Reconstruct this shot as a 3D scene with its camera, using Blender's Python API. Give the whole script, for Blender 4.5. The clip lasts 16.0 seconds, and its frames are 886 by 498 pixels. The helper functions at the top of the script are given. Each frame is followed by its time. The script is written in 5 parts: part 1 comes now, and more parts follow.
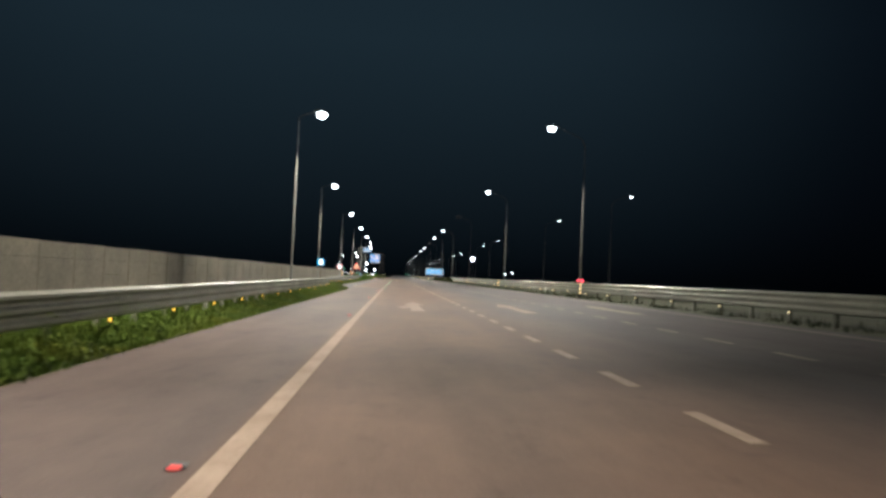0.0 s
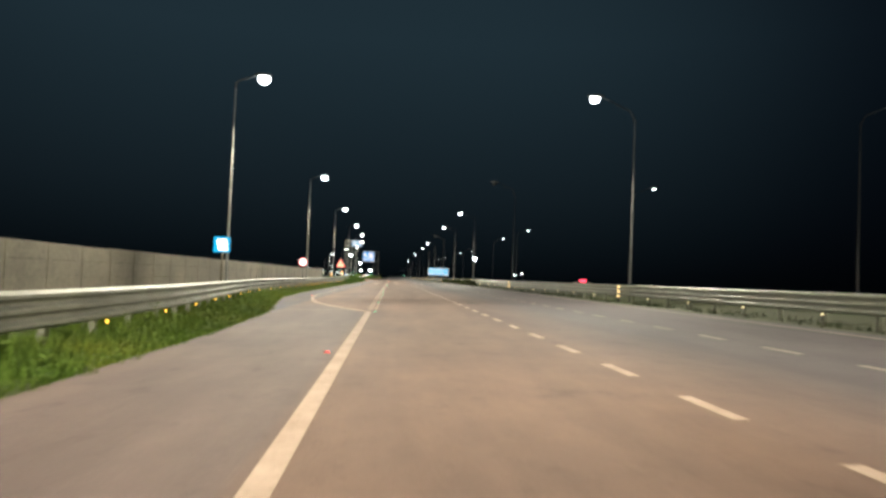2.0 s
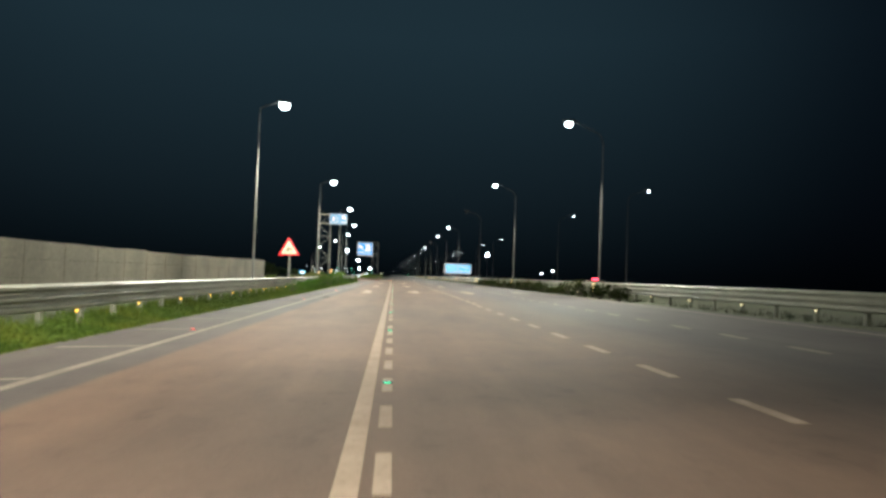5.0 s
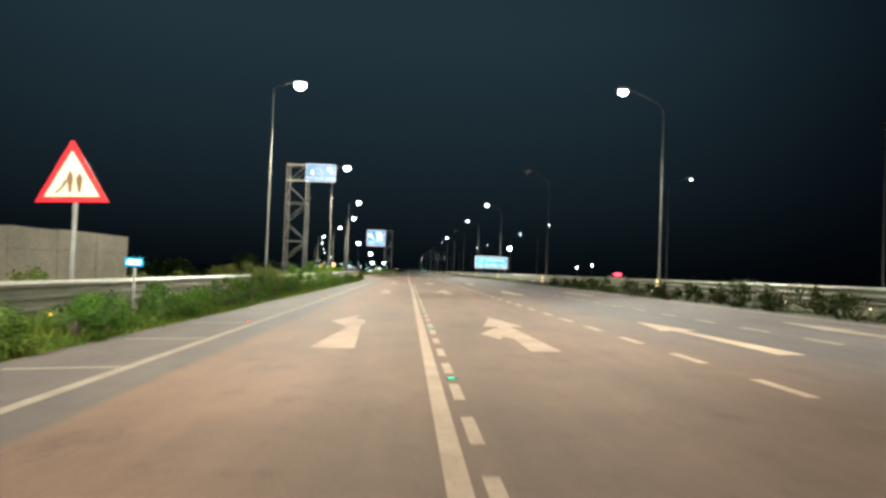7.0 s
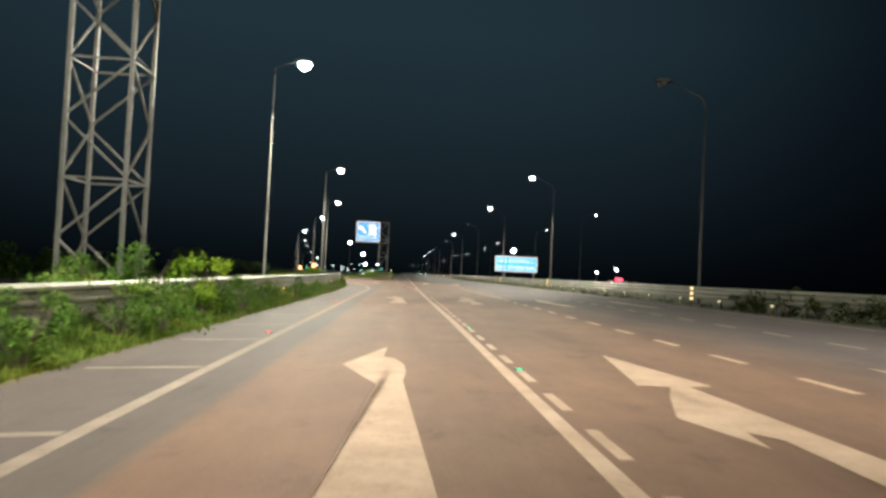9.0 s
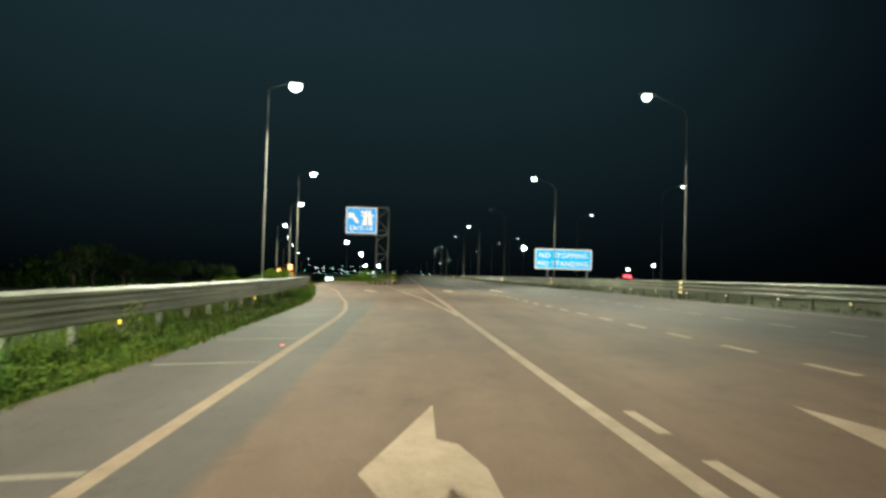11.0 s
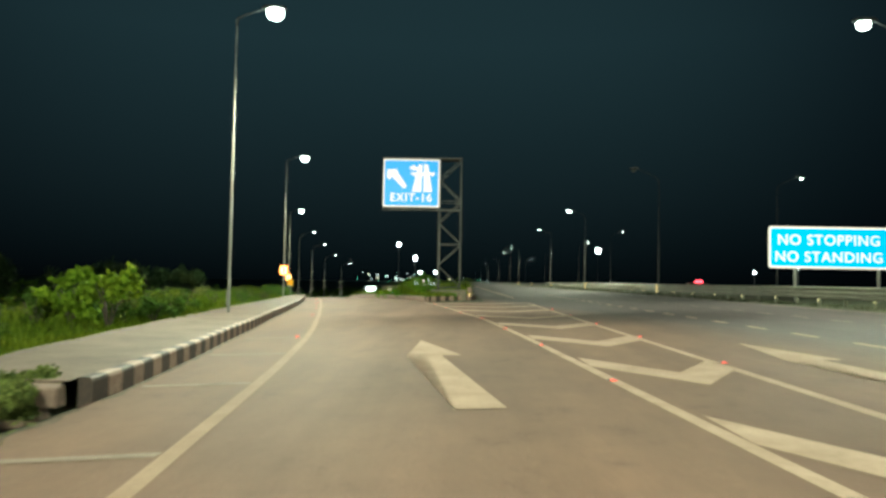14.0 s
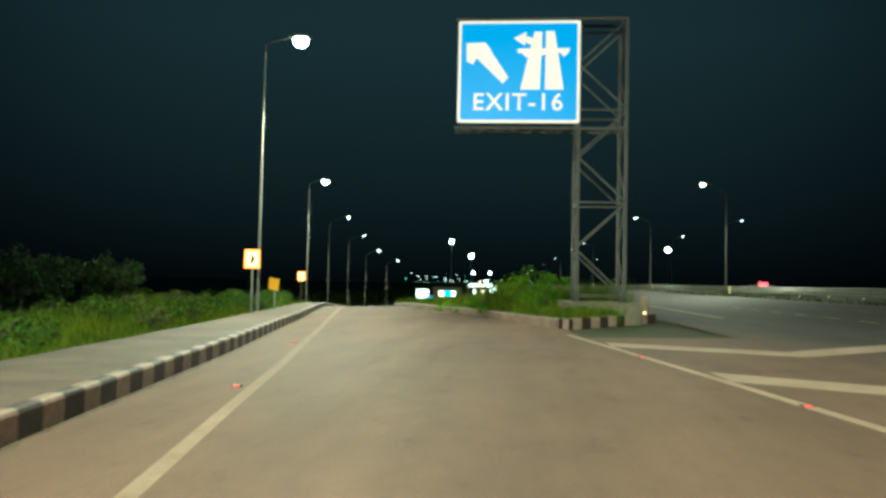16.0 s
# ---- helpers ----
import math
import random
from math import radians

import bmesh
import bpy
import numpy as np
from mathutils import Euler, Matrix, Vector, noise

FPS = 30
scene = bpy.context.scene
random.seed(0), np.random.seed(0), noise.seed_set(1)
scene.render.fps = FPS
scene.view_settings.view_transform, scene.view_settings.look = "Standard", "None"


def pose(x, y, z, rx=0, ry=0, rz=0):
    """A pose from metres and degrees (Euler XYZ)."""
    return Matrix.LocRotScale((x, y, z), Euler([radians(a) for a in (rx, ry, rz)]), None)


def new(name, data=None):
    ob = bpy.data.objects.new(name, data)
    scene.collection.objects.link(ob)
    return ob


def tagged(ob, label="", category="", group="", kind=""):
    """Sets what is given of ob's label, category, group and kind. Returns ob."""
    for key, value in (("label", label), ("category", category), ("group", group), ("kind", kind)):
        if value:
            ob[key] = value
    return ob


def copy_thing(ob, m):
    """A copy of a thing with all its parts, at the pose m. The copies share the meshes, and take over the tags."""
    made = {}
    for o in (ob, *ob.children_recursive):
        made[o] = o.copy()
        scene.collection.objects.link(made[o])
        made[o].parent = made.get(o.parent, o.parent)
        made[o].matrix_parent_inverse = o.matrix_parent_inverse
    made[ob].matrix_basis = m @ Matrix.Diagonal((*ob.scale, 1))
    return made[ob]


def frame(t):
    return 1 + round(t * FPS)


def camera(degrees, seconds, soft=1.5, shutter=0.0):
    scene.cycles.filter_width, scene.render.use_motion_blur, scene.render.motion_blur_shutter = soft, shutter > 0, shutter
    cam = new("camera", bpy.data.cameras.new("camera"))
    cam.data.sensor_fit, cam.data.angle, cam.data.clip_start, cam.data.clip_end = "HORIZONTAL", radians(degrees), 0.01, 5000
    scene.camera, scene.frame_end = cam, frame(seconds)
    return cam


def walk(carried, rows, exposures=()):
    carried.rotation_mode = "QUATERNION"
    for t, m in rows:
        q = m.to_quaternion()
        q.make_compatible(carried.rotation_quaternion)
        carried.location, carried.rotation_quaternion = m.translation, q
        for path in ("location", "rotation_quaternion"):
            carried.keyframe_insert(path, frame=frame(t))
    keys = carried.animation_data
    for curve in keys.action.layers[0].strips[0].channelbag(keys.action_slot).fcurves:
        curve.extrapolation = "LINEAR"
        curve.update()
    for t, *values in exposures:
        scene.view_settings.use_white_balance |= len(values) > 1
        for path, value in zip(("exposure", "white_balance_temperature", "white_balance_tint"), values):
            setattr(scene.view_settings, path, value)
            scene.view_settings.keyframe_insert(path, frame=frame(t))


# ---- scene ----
# ------------------------------------------------------------------ camera
cam = camera(61, 16.0, soft=3.0, shutter=0.15)
ROWS = [
    # seconds, x, y, z, yaw, pitch, roll
    (0.0, 1.023, 8.799, 1.219, -3.680, 2.189, -2.524), (0.5, 0.918, 20.239, 1.218, -3.758, 2.206, -2.473),
    (1.0, 0.826, 31.183, 1.200, -3.845, 2.208, -2.644), (1.5, 0.737, 42.228, 1.211, -3.912, 2.360, -2.582),
    (2.0, 0.691, 53.472, 1.215, -3.973, 2.250, -2.294), (2.5, 0.603, 64.868, 1.203, -3.918, 1.953, -2.428),
    (3.0, 0.503, 76.006, 1.227, -3.977, 2.111, -2.400), (3.5, 0.445, 86.832, 1.230, -4.029, 2.223, -2.307),
    (4.0, 0.362, 97.857, 1.232, -4.173, 2.127, -2.441), (6.3, -0.042, 145.395, 1.242, -3.033, 2.135, -1.963),
    (6.5, -0.112, 149.164, 1.241, -2.927, 1.763, -2.171), (7.0, -0.346, 158.641, 1.250, -2.697, 1.710, -2.159),
    (7.5, -0.617, 168.208, 1.253, -2.525, 1.694, -2.212), (8.0, -0.928, 177.364, 1.235, -2.583, 1.608, -2.382),
    (8.5, -1.199, 186.178, 1.232, -2.848, 1.626, -2.493), (9.0, -1.416, 194.452, 1.233, -3.137, 1.950, -2.789),
    (11.5, -2.146, 234.862, 1.219, -2.875, 2.035, -1.309), (12.0, -2.462, 242.134, 1.215, -2.465, 2.391, -1.545),
    (12.5, -2.675, 250.252, 1.223, -1.916, 2.296, -1.958), (13.0, -2.997, 257.798, 1.229, -0.983, 1.996, -1.371),
    (13.5, -3.698, 265.470, 1.202, -0.041, 2.260, -0.836), (14.0, -4.127, 273.150, 1.199, 1.211, 2.423, -1.068),
    (14.5, -4.880, 280.90, 1.186, 2.12, 2.039, -1.251), (15.0, -5.506, 287.397, 1.168, 3.304, 1.760, -1.682),
    (15.5, -6.671, 294.477, 1.146, 4.161, 1.973, -1.923), (16.0, -7.881, 301.648, 1.126, 4.863, 2.443, -1.291),
]
EXPOSURES = [
    # seconds, stops, white balance in kelvin, tint
    (0.0, 0.2, 5950, 10), (0.5, -0.23, 6900, -14), (1.0, 0.29, 5900, -18), (1.5, 0.58, 5300, 20), (2.0, 0.57, 6250, 6),
    (2.5, 0.63, 5900, -6), (3.0, 0.76, 5700, 23), (3.5, 1.07, 5900, 19), (4.0, 0.83, 6000, -11), (6.5, 0.52, 5700, 23),
    (7.0, 0.85, 6150, 3), (7.5, 0.5, 5650, -14), (8.0, 0.52, 5850, 10), (8.5, 0.83, 6150, 29), (9.0, 0.77, 6250, 5),
    (11.5, 0.4, 6150, -14), (12.0, 0.63, 5750, -16), (12.5, 0.65, 5500, 23), (13.0, 0.83, 5450, 13), (13.5, 0.5, 6350, -11),
    (14.0, 0.67, 6200, -18), (14.5, 0.8, 5000, -9), (15.0, 0.88, 5100, 16), (15.5, 0.73, 5500, -2), (16.0, 0.48, 5900, -25),
]
walk(cam, [(t, pose(x, y, z, 90 + p, r, w)) for t, x, y, z, w, p, r in ROWS], exposures=EXPOSURES)

# ------------------------------------------------------------------ night sky and lamp light
world = bpy.data.worlds.new("night_sky")
scene.world = world
world.use_nodes = True
SKY = world.node_tree.nodes["Background"]
wn, wl = world.node_tree.nodes, world.node_tree.links
sky_dir = wn.new("ShaderNodeTexCoord")
sky_sep = wn.new("ShaderNodeSeparateXYZ")
wl.new(sky_dir.outputs["Generated"], sky_sep.inputs["Vector"])
sky_ramp = wn.new("ShaderNodeValToRGB")
sky_ramp.color_ramp.elements[0].position, sky_ramp.color_ramp.elements[0].color = 0.0, (0.04, 0.06, 0.09, 1)
sky_ramp.color_ramp.elements[1].position, sky_ramp.color_ramp.elements[1].color = 0.30, (0.32, 0.56, 0.82, 1)
low_sky = sky_ramp.color_ramp.elements.new(0.11)
low_sky.color = (0.16, 0.26, 0.38, 1)
wl.new(sky_sep.outputs["Z"], sky_ramp.inputs["Fac"])
# the lamps' windscreen glare is put into the sky's colour: brighter ahead, dark aside
glare_way = wn.new("ShaderNodeVectorMath")
glare_way.operation = "DOT_PRODUCT"
glare_way.inputs[1].default_value = Vector((-0.10, 0.96, 0.25)).normalized()
wl.new(sky_dir.outputs["Generated"], glare_way.inputs[0])
dome = wn.new("ShaderNodeValToRGB")
dome.color_ramp.interpolation = "EASE"
dome.color_ramp.elements[0].position, dome.color_ramp.elements[0].color = 0.74, (0.30, 0.30, 0.33, 1)
dome.color_ramp.elements[1].position, dome.color_ramp.elements[1].color = 1.0, (1.45, 1.55, 1.40, 1)
wl.new(glare_way.outputs["Value"], dome.inputs["Fac"])
veil = wn.new("ShaderNodeMix")
veil.data_type, veil.blend_type = "RGBA", "MULTIPLY"
veil.inputs[0].default_value = 1.0
wl.new(sky_ramp.outputs["Color"], veil.inputs[6])
wl.new(dome.outputs["Color"], veil.inputs[7])
wl.new(veil.outputs[2], SKY.inputs["Color"])
SKY.inputs["Strength"].default_value = 0.021
LAMP_POWER = 1700.0
LAMP_TINT = (1.0, 0.90, 0.72)


# ------------------------------------------------------------------ mesh helpers
def part(name, bm, material, parent=None, label="", at=None):
    """One mesh object made from a bmesh, under a parent or at top level."""
    me = bpy.data.meshes.new(name)
    bm.to_mesh(me)
    bm.free()
    me.materials.append(material)
    ob = new(name, me)
    if parent is not None:
        ob.parent = parent
    if at is not None:
        ob.matrix_basis = at
    if label:
        tagged(ob, label)
    return ob


def share(name, me, at, parent):
    ob = new(name, me)
    ob.parent = parent
    ob.matrix_basis = at
    return ob


def add_box(bm, x0, x1, y0, y1, z0, z1, m=None, bevel=0.0):
    vs = [bm.verts.new((x, y, z)) for x in (x0, x1) for y in (y0, y1) for z in (z0, z1)]
    fs = [bm.faces.new([vs[i] for i in q]) for q in ((0, 1, 3, 2), (4, 6, 7, 5), (0, 4, 5, 1), (2, 3, 7, 6), (0, 2, 6, 4), (1, 5, 7, 3))]
    if bevel:
        edges = list({e for f in fs for e in f.edges})
        r = bmesh.ops.bevel(bm, geom=edges, offset=bevel, segments=1, affect="EDGES", profile=0.5)
        vs = list({v for f in r["faces"] for v in f.verts} | {v for v in vs if v.is_valid})
    if m is not None:
        bmesh.ops.transform(bm, matrix=m, verts=vs)
    return vs


def add_bar(bm, a, b, w, d=None, up=(0, 0, 1)):
    """A square bar from a to b."""
    a, b = Vector(a), Vector(b)
    d = d or w
    ahead = (b - a).normalized()
    side = ahead.cross(Vector(up))
    side = side.normalized() if side.length > 1e-4 else Vector((1, 0, 0))
    top = side.cross(ahead)
    ring = [[bm.verts.new(p + side * sx * w / 2 + top * sy * d / 2) for sx, sy in ((-1, -1), (1, -1), (1, 1), (-1, 1))] for p in (a, b)]
    for i in range(4):
        bm.faces.new((ring[0][i], ring[0][(i + 1) % 4], ring[1][(i + 1) % 4], ring[1][i]))
    bm.faces.new(ring[0][::-1])
    bm.faces.new(ring[1])


def add_tube(bm, points, radii, n=10):
    """A round tube along points with a radius for each, closed at both ends."""
    points = [Vector(p) for p in points]
    rings = []
    for i, p in enumerate(points):
        ahead = (points[min(i + 1, len(points) - 1)] - points[max(i - 1, 0)]).normalized()
        ref = Vector((0, 1, 0)) if abs(ahead.y) < 0.9 else Vector((0, 0, 1))
        side = ahead.cross(ref).normalized()
        top = side.cross(ahead)
        rings.append([bm.verts.new(p + (side * math.cos(k * 2 * math.pi / n) + top * math.sin(k * 2 * math.pi / n)) * radii[i]) for k in range(n)])
    for r0, r1 in zip(rings, rings[1:]):
        for k in range(n):
            bm.faces.new((r0[k], r0[(k + 1) % n], r1[(k + 1) % n], r1[k])).smooth = True
    bm.faces.new(rings[0][::-1])
    bm.faces.new(rings[-1])


def add_prism(bm, outline, m, depth):
    """A flat outline (x, y) raised by depth along its own z and set by m."""
    low = [bm.verts.new(m @ Vector((x, y, 0))) for x, y in outline]
    top = [bm.verts.new(m @ Vector((x, y, depth))) for x, y in outline]
    f = bm.faces.new(top)
    n = len(outline)
    for i in range(n):
        bm.faces.new((low[i], low[(i + 1) % n], top[(i + 1) % n], top[i]))
    bmesh.ops.triangulate(bm, faces=[f])
    return low + top


def rounded(w, h, r, n=4):
    """Outline of a rounded rectangle about the origin."""
    out = []
    for cx, cy, a in ((w / 2 - r, h / 2 - r, 0), (-w / 2 + r, h / 2 - r, 90), (-w / 2 + r, -h / 2 + r, 180), (w / 2 - r, -h / 2 + r, 270)):
        for k in range(n + 1):
            g = radians(a + 90 * k / n)
            out.append((cx + r * math.cos(g), cy + r * math.sin(g)))
    return out


def along(table, y):
    """Value at y of a table of (y, value), gliding between its rows."""
    ys = [r[0] for r in table]
    vs = [r[1] for r in table]
    return float(np.interp(y, ys, vs))


# ------------------------------------------------------------------ materials
def shader(name, rough=0.6, metal=0.0):
    m = bpy.data.materials.new(name)
    m.use_nodes = True
    b = m.node_tree.nodes["Principled BSDF"]
    b.inputs["Roughness"].default_value = rough
    b.inputs["Metallic"].default_value = metal
    return m, m.node_tree.nodes, m.node_tree.links, b


def noise_node(nodes, links, scale, detail=4.0, rough=0.6, stretch=None):
    tc = nodes.new("ShaderNodeNewGeometry")
    t = nodes.new("ShaderNodeTexNoise")
    t.inputs["Scale"].default_value = scale
    t.inputs["Detail"].default_value = detail
    t.inputs["Roughness"].default_value = rough
    if stretch:
        mp = nodes.new("ShaderNodeMapping")
        mp.inputs["Scale"].default_value = stretch
        links.new(tc.outputs["Position"], mp.inputs["Vector"])
        links.new(mp.outputs["Vector"], t.inputs["Vector"])
    else:
        links.new(tc.outputs["Position"], t.inputs["Vector"])
    return t


def ramp(nodes, links, source, stops):
    r = nodes.new("ShaderNodeValToRGB")
    e = r.color_ramp.elements
    while len(e) < len(stops):
        e.new(0.5)
    for el, (p, c) in zip(e, stops):
        el.position, el.color = p, (*c, 1)
    links.new(source, r.inputs["Fac"])
    return r


def mix(nodes, links, a, b, fac, kind="MIX"):
    m = nodes.new("ShaderNodeMix")
    m.data_type, m.blend_type = "RGBA", kind
    if isinstance(fac, float):
        m.inputs[0].default_value = fac
    else:
        links.new(fac, m.inputs[0])
    for s, k in ((a, 6), (b, 7)):
        if isinstance(s, tuple):
            m.inputs[k].default_value = (*s, 1)
        else:
            links.new(s, m.inputs[k])
    return m.outputs[2]


def bump(nodes, links, height, bsdf, strength=0.3, distance=0.01):
    b = nodes.new("ShaderNodeBump")
    b.inputs["Strength"].default_value = strength
    b.inputs["Distance"].default_value = distance
    links.new(height, b.inputs["Height"])
    links.new(b.outputs["Normal"], bsdf.inputs["Normal"])


def speckled(name, low, high, scale, rough, big=0.15, metal=0.0, bump_scale=None, strength=0.3, stretch=None):
    """A surface of two tones at two scales, with fine relief."""
    m, n, l, b = shader(name, rough, metal)
    fine = noise_node(n, l, scale, 6.0, 0.7, stretch)
    wide = noise_node(n, l, big, 4.0, 0.6)
    c1 = ramp(n, l, fine.outputs["Fac"], [(0.3, low), (0.7, high)])
    c2 = ramp(n, l, wide.outputs["Fac"], [(0.35, (0.72, 0.72, 0.72)), (0.65, (1.12, 1.12, 1.12))])
    l.new(mix(n, l, c1.outputs["Color"], c2.outputs["Color"], 1.0, "MULTIPLY"), b.inputs["Base Color"])
    h = noise_node(n, l, bump_scale or scale * 2, 3.0, 0.6)
    bump(n, l, h.outputs["Fac"], b, strength, 0.01)
    return m


def asphalt_material():
    m, n, l, b = shader("asphalt", 0.82)
    grain = noise_node(n, l, 55.0, 3.0, 0.7)
    patch = noise_node(n, l, 0.42, 6.0, 0.68, (1.0, 0.45, 1.0))
    track = noise_node(n, l, 1.0, 4.0, 0.6, (0.8, 0.07, 1.0))
    stain = noise_node(n, l, 1.7, 6.0, 0.72, (1.0, 0.6, 1.0))
    c = ramp(n, l, grain.outputs["Fac"], [(0.28, (0.142, 0.088, 0.065)), (0.72, (0.202, 0.127, 0.095))])
    c2 = ramp(n, l, patch.outputs["Fac"], [(0.3, (0.78, 0.79, 0.81)), (0.7, (1.15, 1.13, 1.1))])
    c3 = ramp(n, l, track.outputs["Fac"], [(0.35, (0.86, 0.86, 0.86)), (0.6, (1.06, 1.06, 1.06))])
    x = mix(n, l, c.outputs["Color"], c2.outputs["Color"], 1.0, "MULTIPLY")
    x = mix(n, l, x, c3.outputs["Color"], 1.0, "MULTIPLY")
    # oil drips and patched stone
    c4 = ramp(n, l, stain.outputs["Fac"], [(0.30, (0.74, 0.74, 0.76)), (0.42, (0.97, 0.97, 0.97)), (0.70, (1.07, 1.06, 1.04))])
    x = mix(n, l, x, c4.outputs["Color"], 1.0, "MULTIPLY")
    # headlamp light painted in: slow and exit lanes paler and browner than the rest
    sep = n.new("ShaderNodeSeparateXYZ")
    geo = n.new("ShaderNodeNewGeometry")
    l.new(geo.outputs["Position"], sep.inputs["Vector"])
    def cross_tone(y0, y1, shift, stops):
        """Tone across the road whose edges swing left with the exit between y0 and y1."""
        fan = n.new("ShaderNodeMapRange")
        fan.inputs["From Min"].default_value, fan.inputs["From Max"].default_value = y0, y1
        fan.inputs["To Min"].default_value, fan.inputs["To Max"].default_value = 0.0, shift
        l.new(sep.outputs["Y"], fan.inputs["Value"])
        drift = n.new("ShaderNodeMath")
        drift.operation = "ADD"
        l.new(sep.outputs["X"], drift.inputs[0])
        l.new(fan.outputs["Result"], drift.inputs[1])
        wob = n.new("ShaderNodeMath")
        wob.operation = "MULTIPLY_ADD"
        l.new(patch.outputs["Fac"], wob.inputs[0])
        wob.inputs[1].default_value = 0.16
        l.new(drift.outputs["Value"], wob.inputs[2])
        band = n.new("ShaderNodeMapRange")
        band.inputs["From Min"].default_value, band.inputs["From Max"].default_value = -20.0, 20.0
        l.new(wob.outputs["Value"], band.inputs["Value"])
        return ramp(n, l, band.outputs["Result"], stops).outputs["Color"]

    # greyer stone left of the seam, darkened further to leave the headlamp pool brighter
    shoulder = cross_tone(272.0, 279.0, 0.0, [(0.0, (0.56, 0.74, 0.95)), (0.4235, (0.60, 0.80, 1.03)), (0.4245, (1.0, 1.0, 1.0)), (1.0, (1.0, 1.0, 1.0))])
    # fast lanes darkened and blued: the headlamps' falloff is in the colour
    fast = cross_tone(276.0, 340.0, 10.0, [(0.0, (1.0, 1.0, 1.0)), (0.585, (1.0, 1.0, 1.0)), (0.66, (0.48, 0.66, 0.92)), (1.0, (0.45, 0.63, 0.90))])
    # before the exit lane opens the shoulder is toned greyer from the edge line outwards
    early = cross_tone(78.0, 92.0, 3.1, [(0.0, (0.76, 0.90, 1.10)), (0.496, (0.80, 0.92, 1.10)), (0.502, (1.0, 1.0, 1.0)), (1.0, (1.0, 1.0, 1.0))])
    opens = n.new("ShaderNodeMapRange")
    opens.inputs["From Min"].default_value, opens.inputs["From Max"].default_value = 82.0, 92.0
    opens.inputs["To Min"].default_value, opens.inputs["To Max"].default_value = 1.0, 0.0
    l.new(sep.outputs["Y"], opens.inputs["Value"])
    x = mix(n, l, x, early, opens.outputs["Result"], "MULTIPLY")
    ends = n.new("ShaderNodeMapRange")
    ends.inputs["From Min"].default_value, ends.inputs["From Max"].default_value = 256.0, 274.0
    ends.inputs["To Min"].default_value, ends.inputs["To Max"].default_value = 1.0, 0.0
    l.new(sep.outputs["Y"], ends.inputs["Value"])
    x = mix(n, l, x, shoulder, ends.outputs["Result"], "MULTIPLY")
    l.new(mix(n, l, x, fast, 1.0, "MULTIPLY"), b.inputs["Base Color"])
    bump(n, l, grain.outputs["Fac"], b, 0.08, 0.003)
    b.inputs["Specular IOR Level"].default_value = 0.22
    return m


def paint_material(name, col, wear=0.5):
    m, n, l, b = shader(name, 0.85)
    b.inputs["Specular IOR Level"].default_value = 0.12
    t = noise_node(n, l, 16.0, 6.0, 0.75)
    big = noise_node(n, l, 1.3, 4.0, 0.6)
    c = ramp(n, l, t.outputs["Fac"], [(0.30, tuple(v * wear for v in col)), (0.5, col)])
    c2 = ramp(n, l, big.outputs["Fac"], [(0.3, (0.78, 0.76, 0.74)), (0.65, (1.05, 1.05, 1.05))])
    l.new(mix(n, l, c.outputs["Color"], c2.outputs["Color"], 1.0, "MULTIPLY"), b.inputs["Base Color"])
    bump(n, l, t.outputs["Fac"], b, 0.25, 0.004)
    return m


def glow_material(name, col, strength, base=None):
    m, n, l, b = shader(name, 0.4)
    b.inputs["Base Color"].default_value = (*(base or col), 1)
    b.inputs["Emission Color"].default_value = (*col, 1)
    b.inputs["Emission Strength"].default_value = strength
    return m


def leaf_material(name, dark, light):
    m, n, l, b = shader(name, 0.85)
    g = n.new("ShaderNodeNewGeometry")
    wide = noise_node(n, l, 0.5, 4.0, 0.6)
    c = ramp(n, l, g.outputs["Random Per Island"], [(0.0, dark), (0.7, light), (1.0, tuple(v * 1.25 for v in light))])
    c2 = ramp(n, l, wide.outputs["Fac"], [(0.32, (0.68, 0.80, 0.68)), (0.52, (1.0, 1.0, 1.0)), (0.68, (1.45, 1.15, 0.92))])
    l.new(mix(n, l, c.outputs["Color"], c2.outputs["Color"], 1.0, "MULTIPLY"), b.inputs["Base Color"])
    b.inputs["Specular IOR Level"].default_value = 0.03
    return m


ASPHALT = asphalt_material()
WHITE = paint_material("road_paint_white", (0.46, 0.345, 0.27), 0.72)
WORN = paint_material("worn_road_paint", (0.28, 0.235, 0.20), 0.7)
EXIT_PAINT = paint_material("exit_line_paint", (0.34, 0.25, 0.19), 0.75)
DIRT = speckled("verge_soil", (0.030, 0.034, 0.014), (0.075, 0.085, 0.030), 9.0, 0.95, 0.25)
STEEL = speckled("galvanised_steel", (0.205, 0.20, 0.155), (0.32, 0.315, 0.25), 14.0, 0.58, 0.5, 0.12, strength=0.08)
# rail steel darkened: the right-hand rails' lack of lamp light is in the colour
STEEL_DIM = speckled("dimmed_steel", (0.095, 0.10, 0.072), (0.18, 0.18, 0.13), 14.0, 0.5, 0.5, 0.2, strength=0.08)
POLE = speckled("pole_steel", (0.25, 0.255, 0.245), (0.37, 0.375, 0.36), 9.0, 0.6, 0.4, 0.3, strength=0.05)
CONCRETE = speckled("wall_concrete", (0.135, 0.118, 0.086), (0.225, 0.197, 0.145), 6.0, 0.85, 0.35)
PAVING = speckled("footpath_concrete", (0.105, 0.075, 0.056), (0.185, 0.134, 0.102), 20.0, 0.85, 0.8)
KERB_WHITE = speckled("kerb_paint_white", (0.21, 0.132, 0.102), (0.43, 0.315, 0.255), 12.0, 0.7, 1.2)
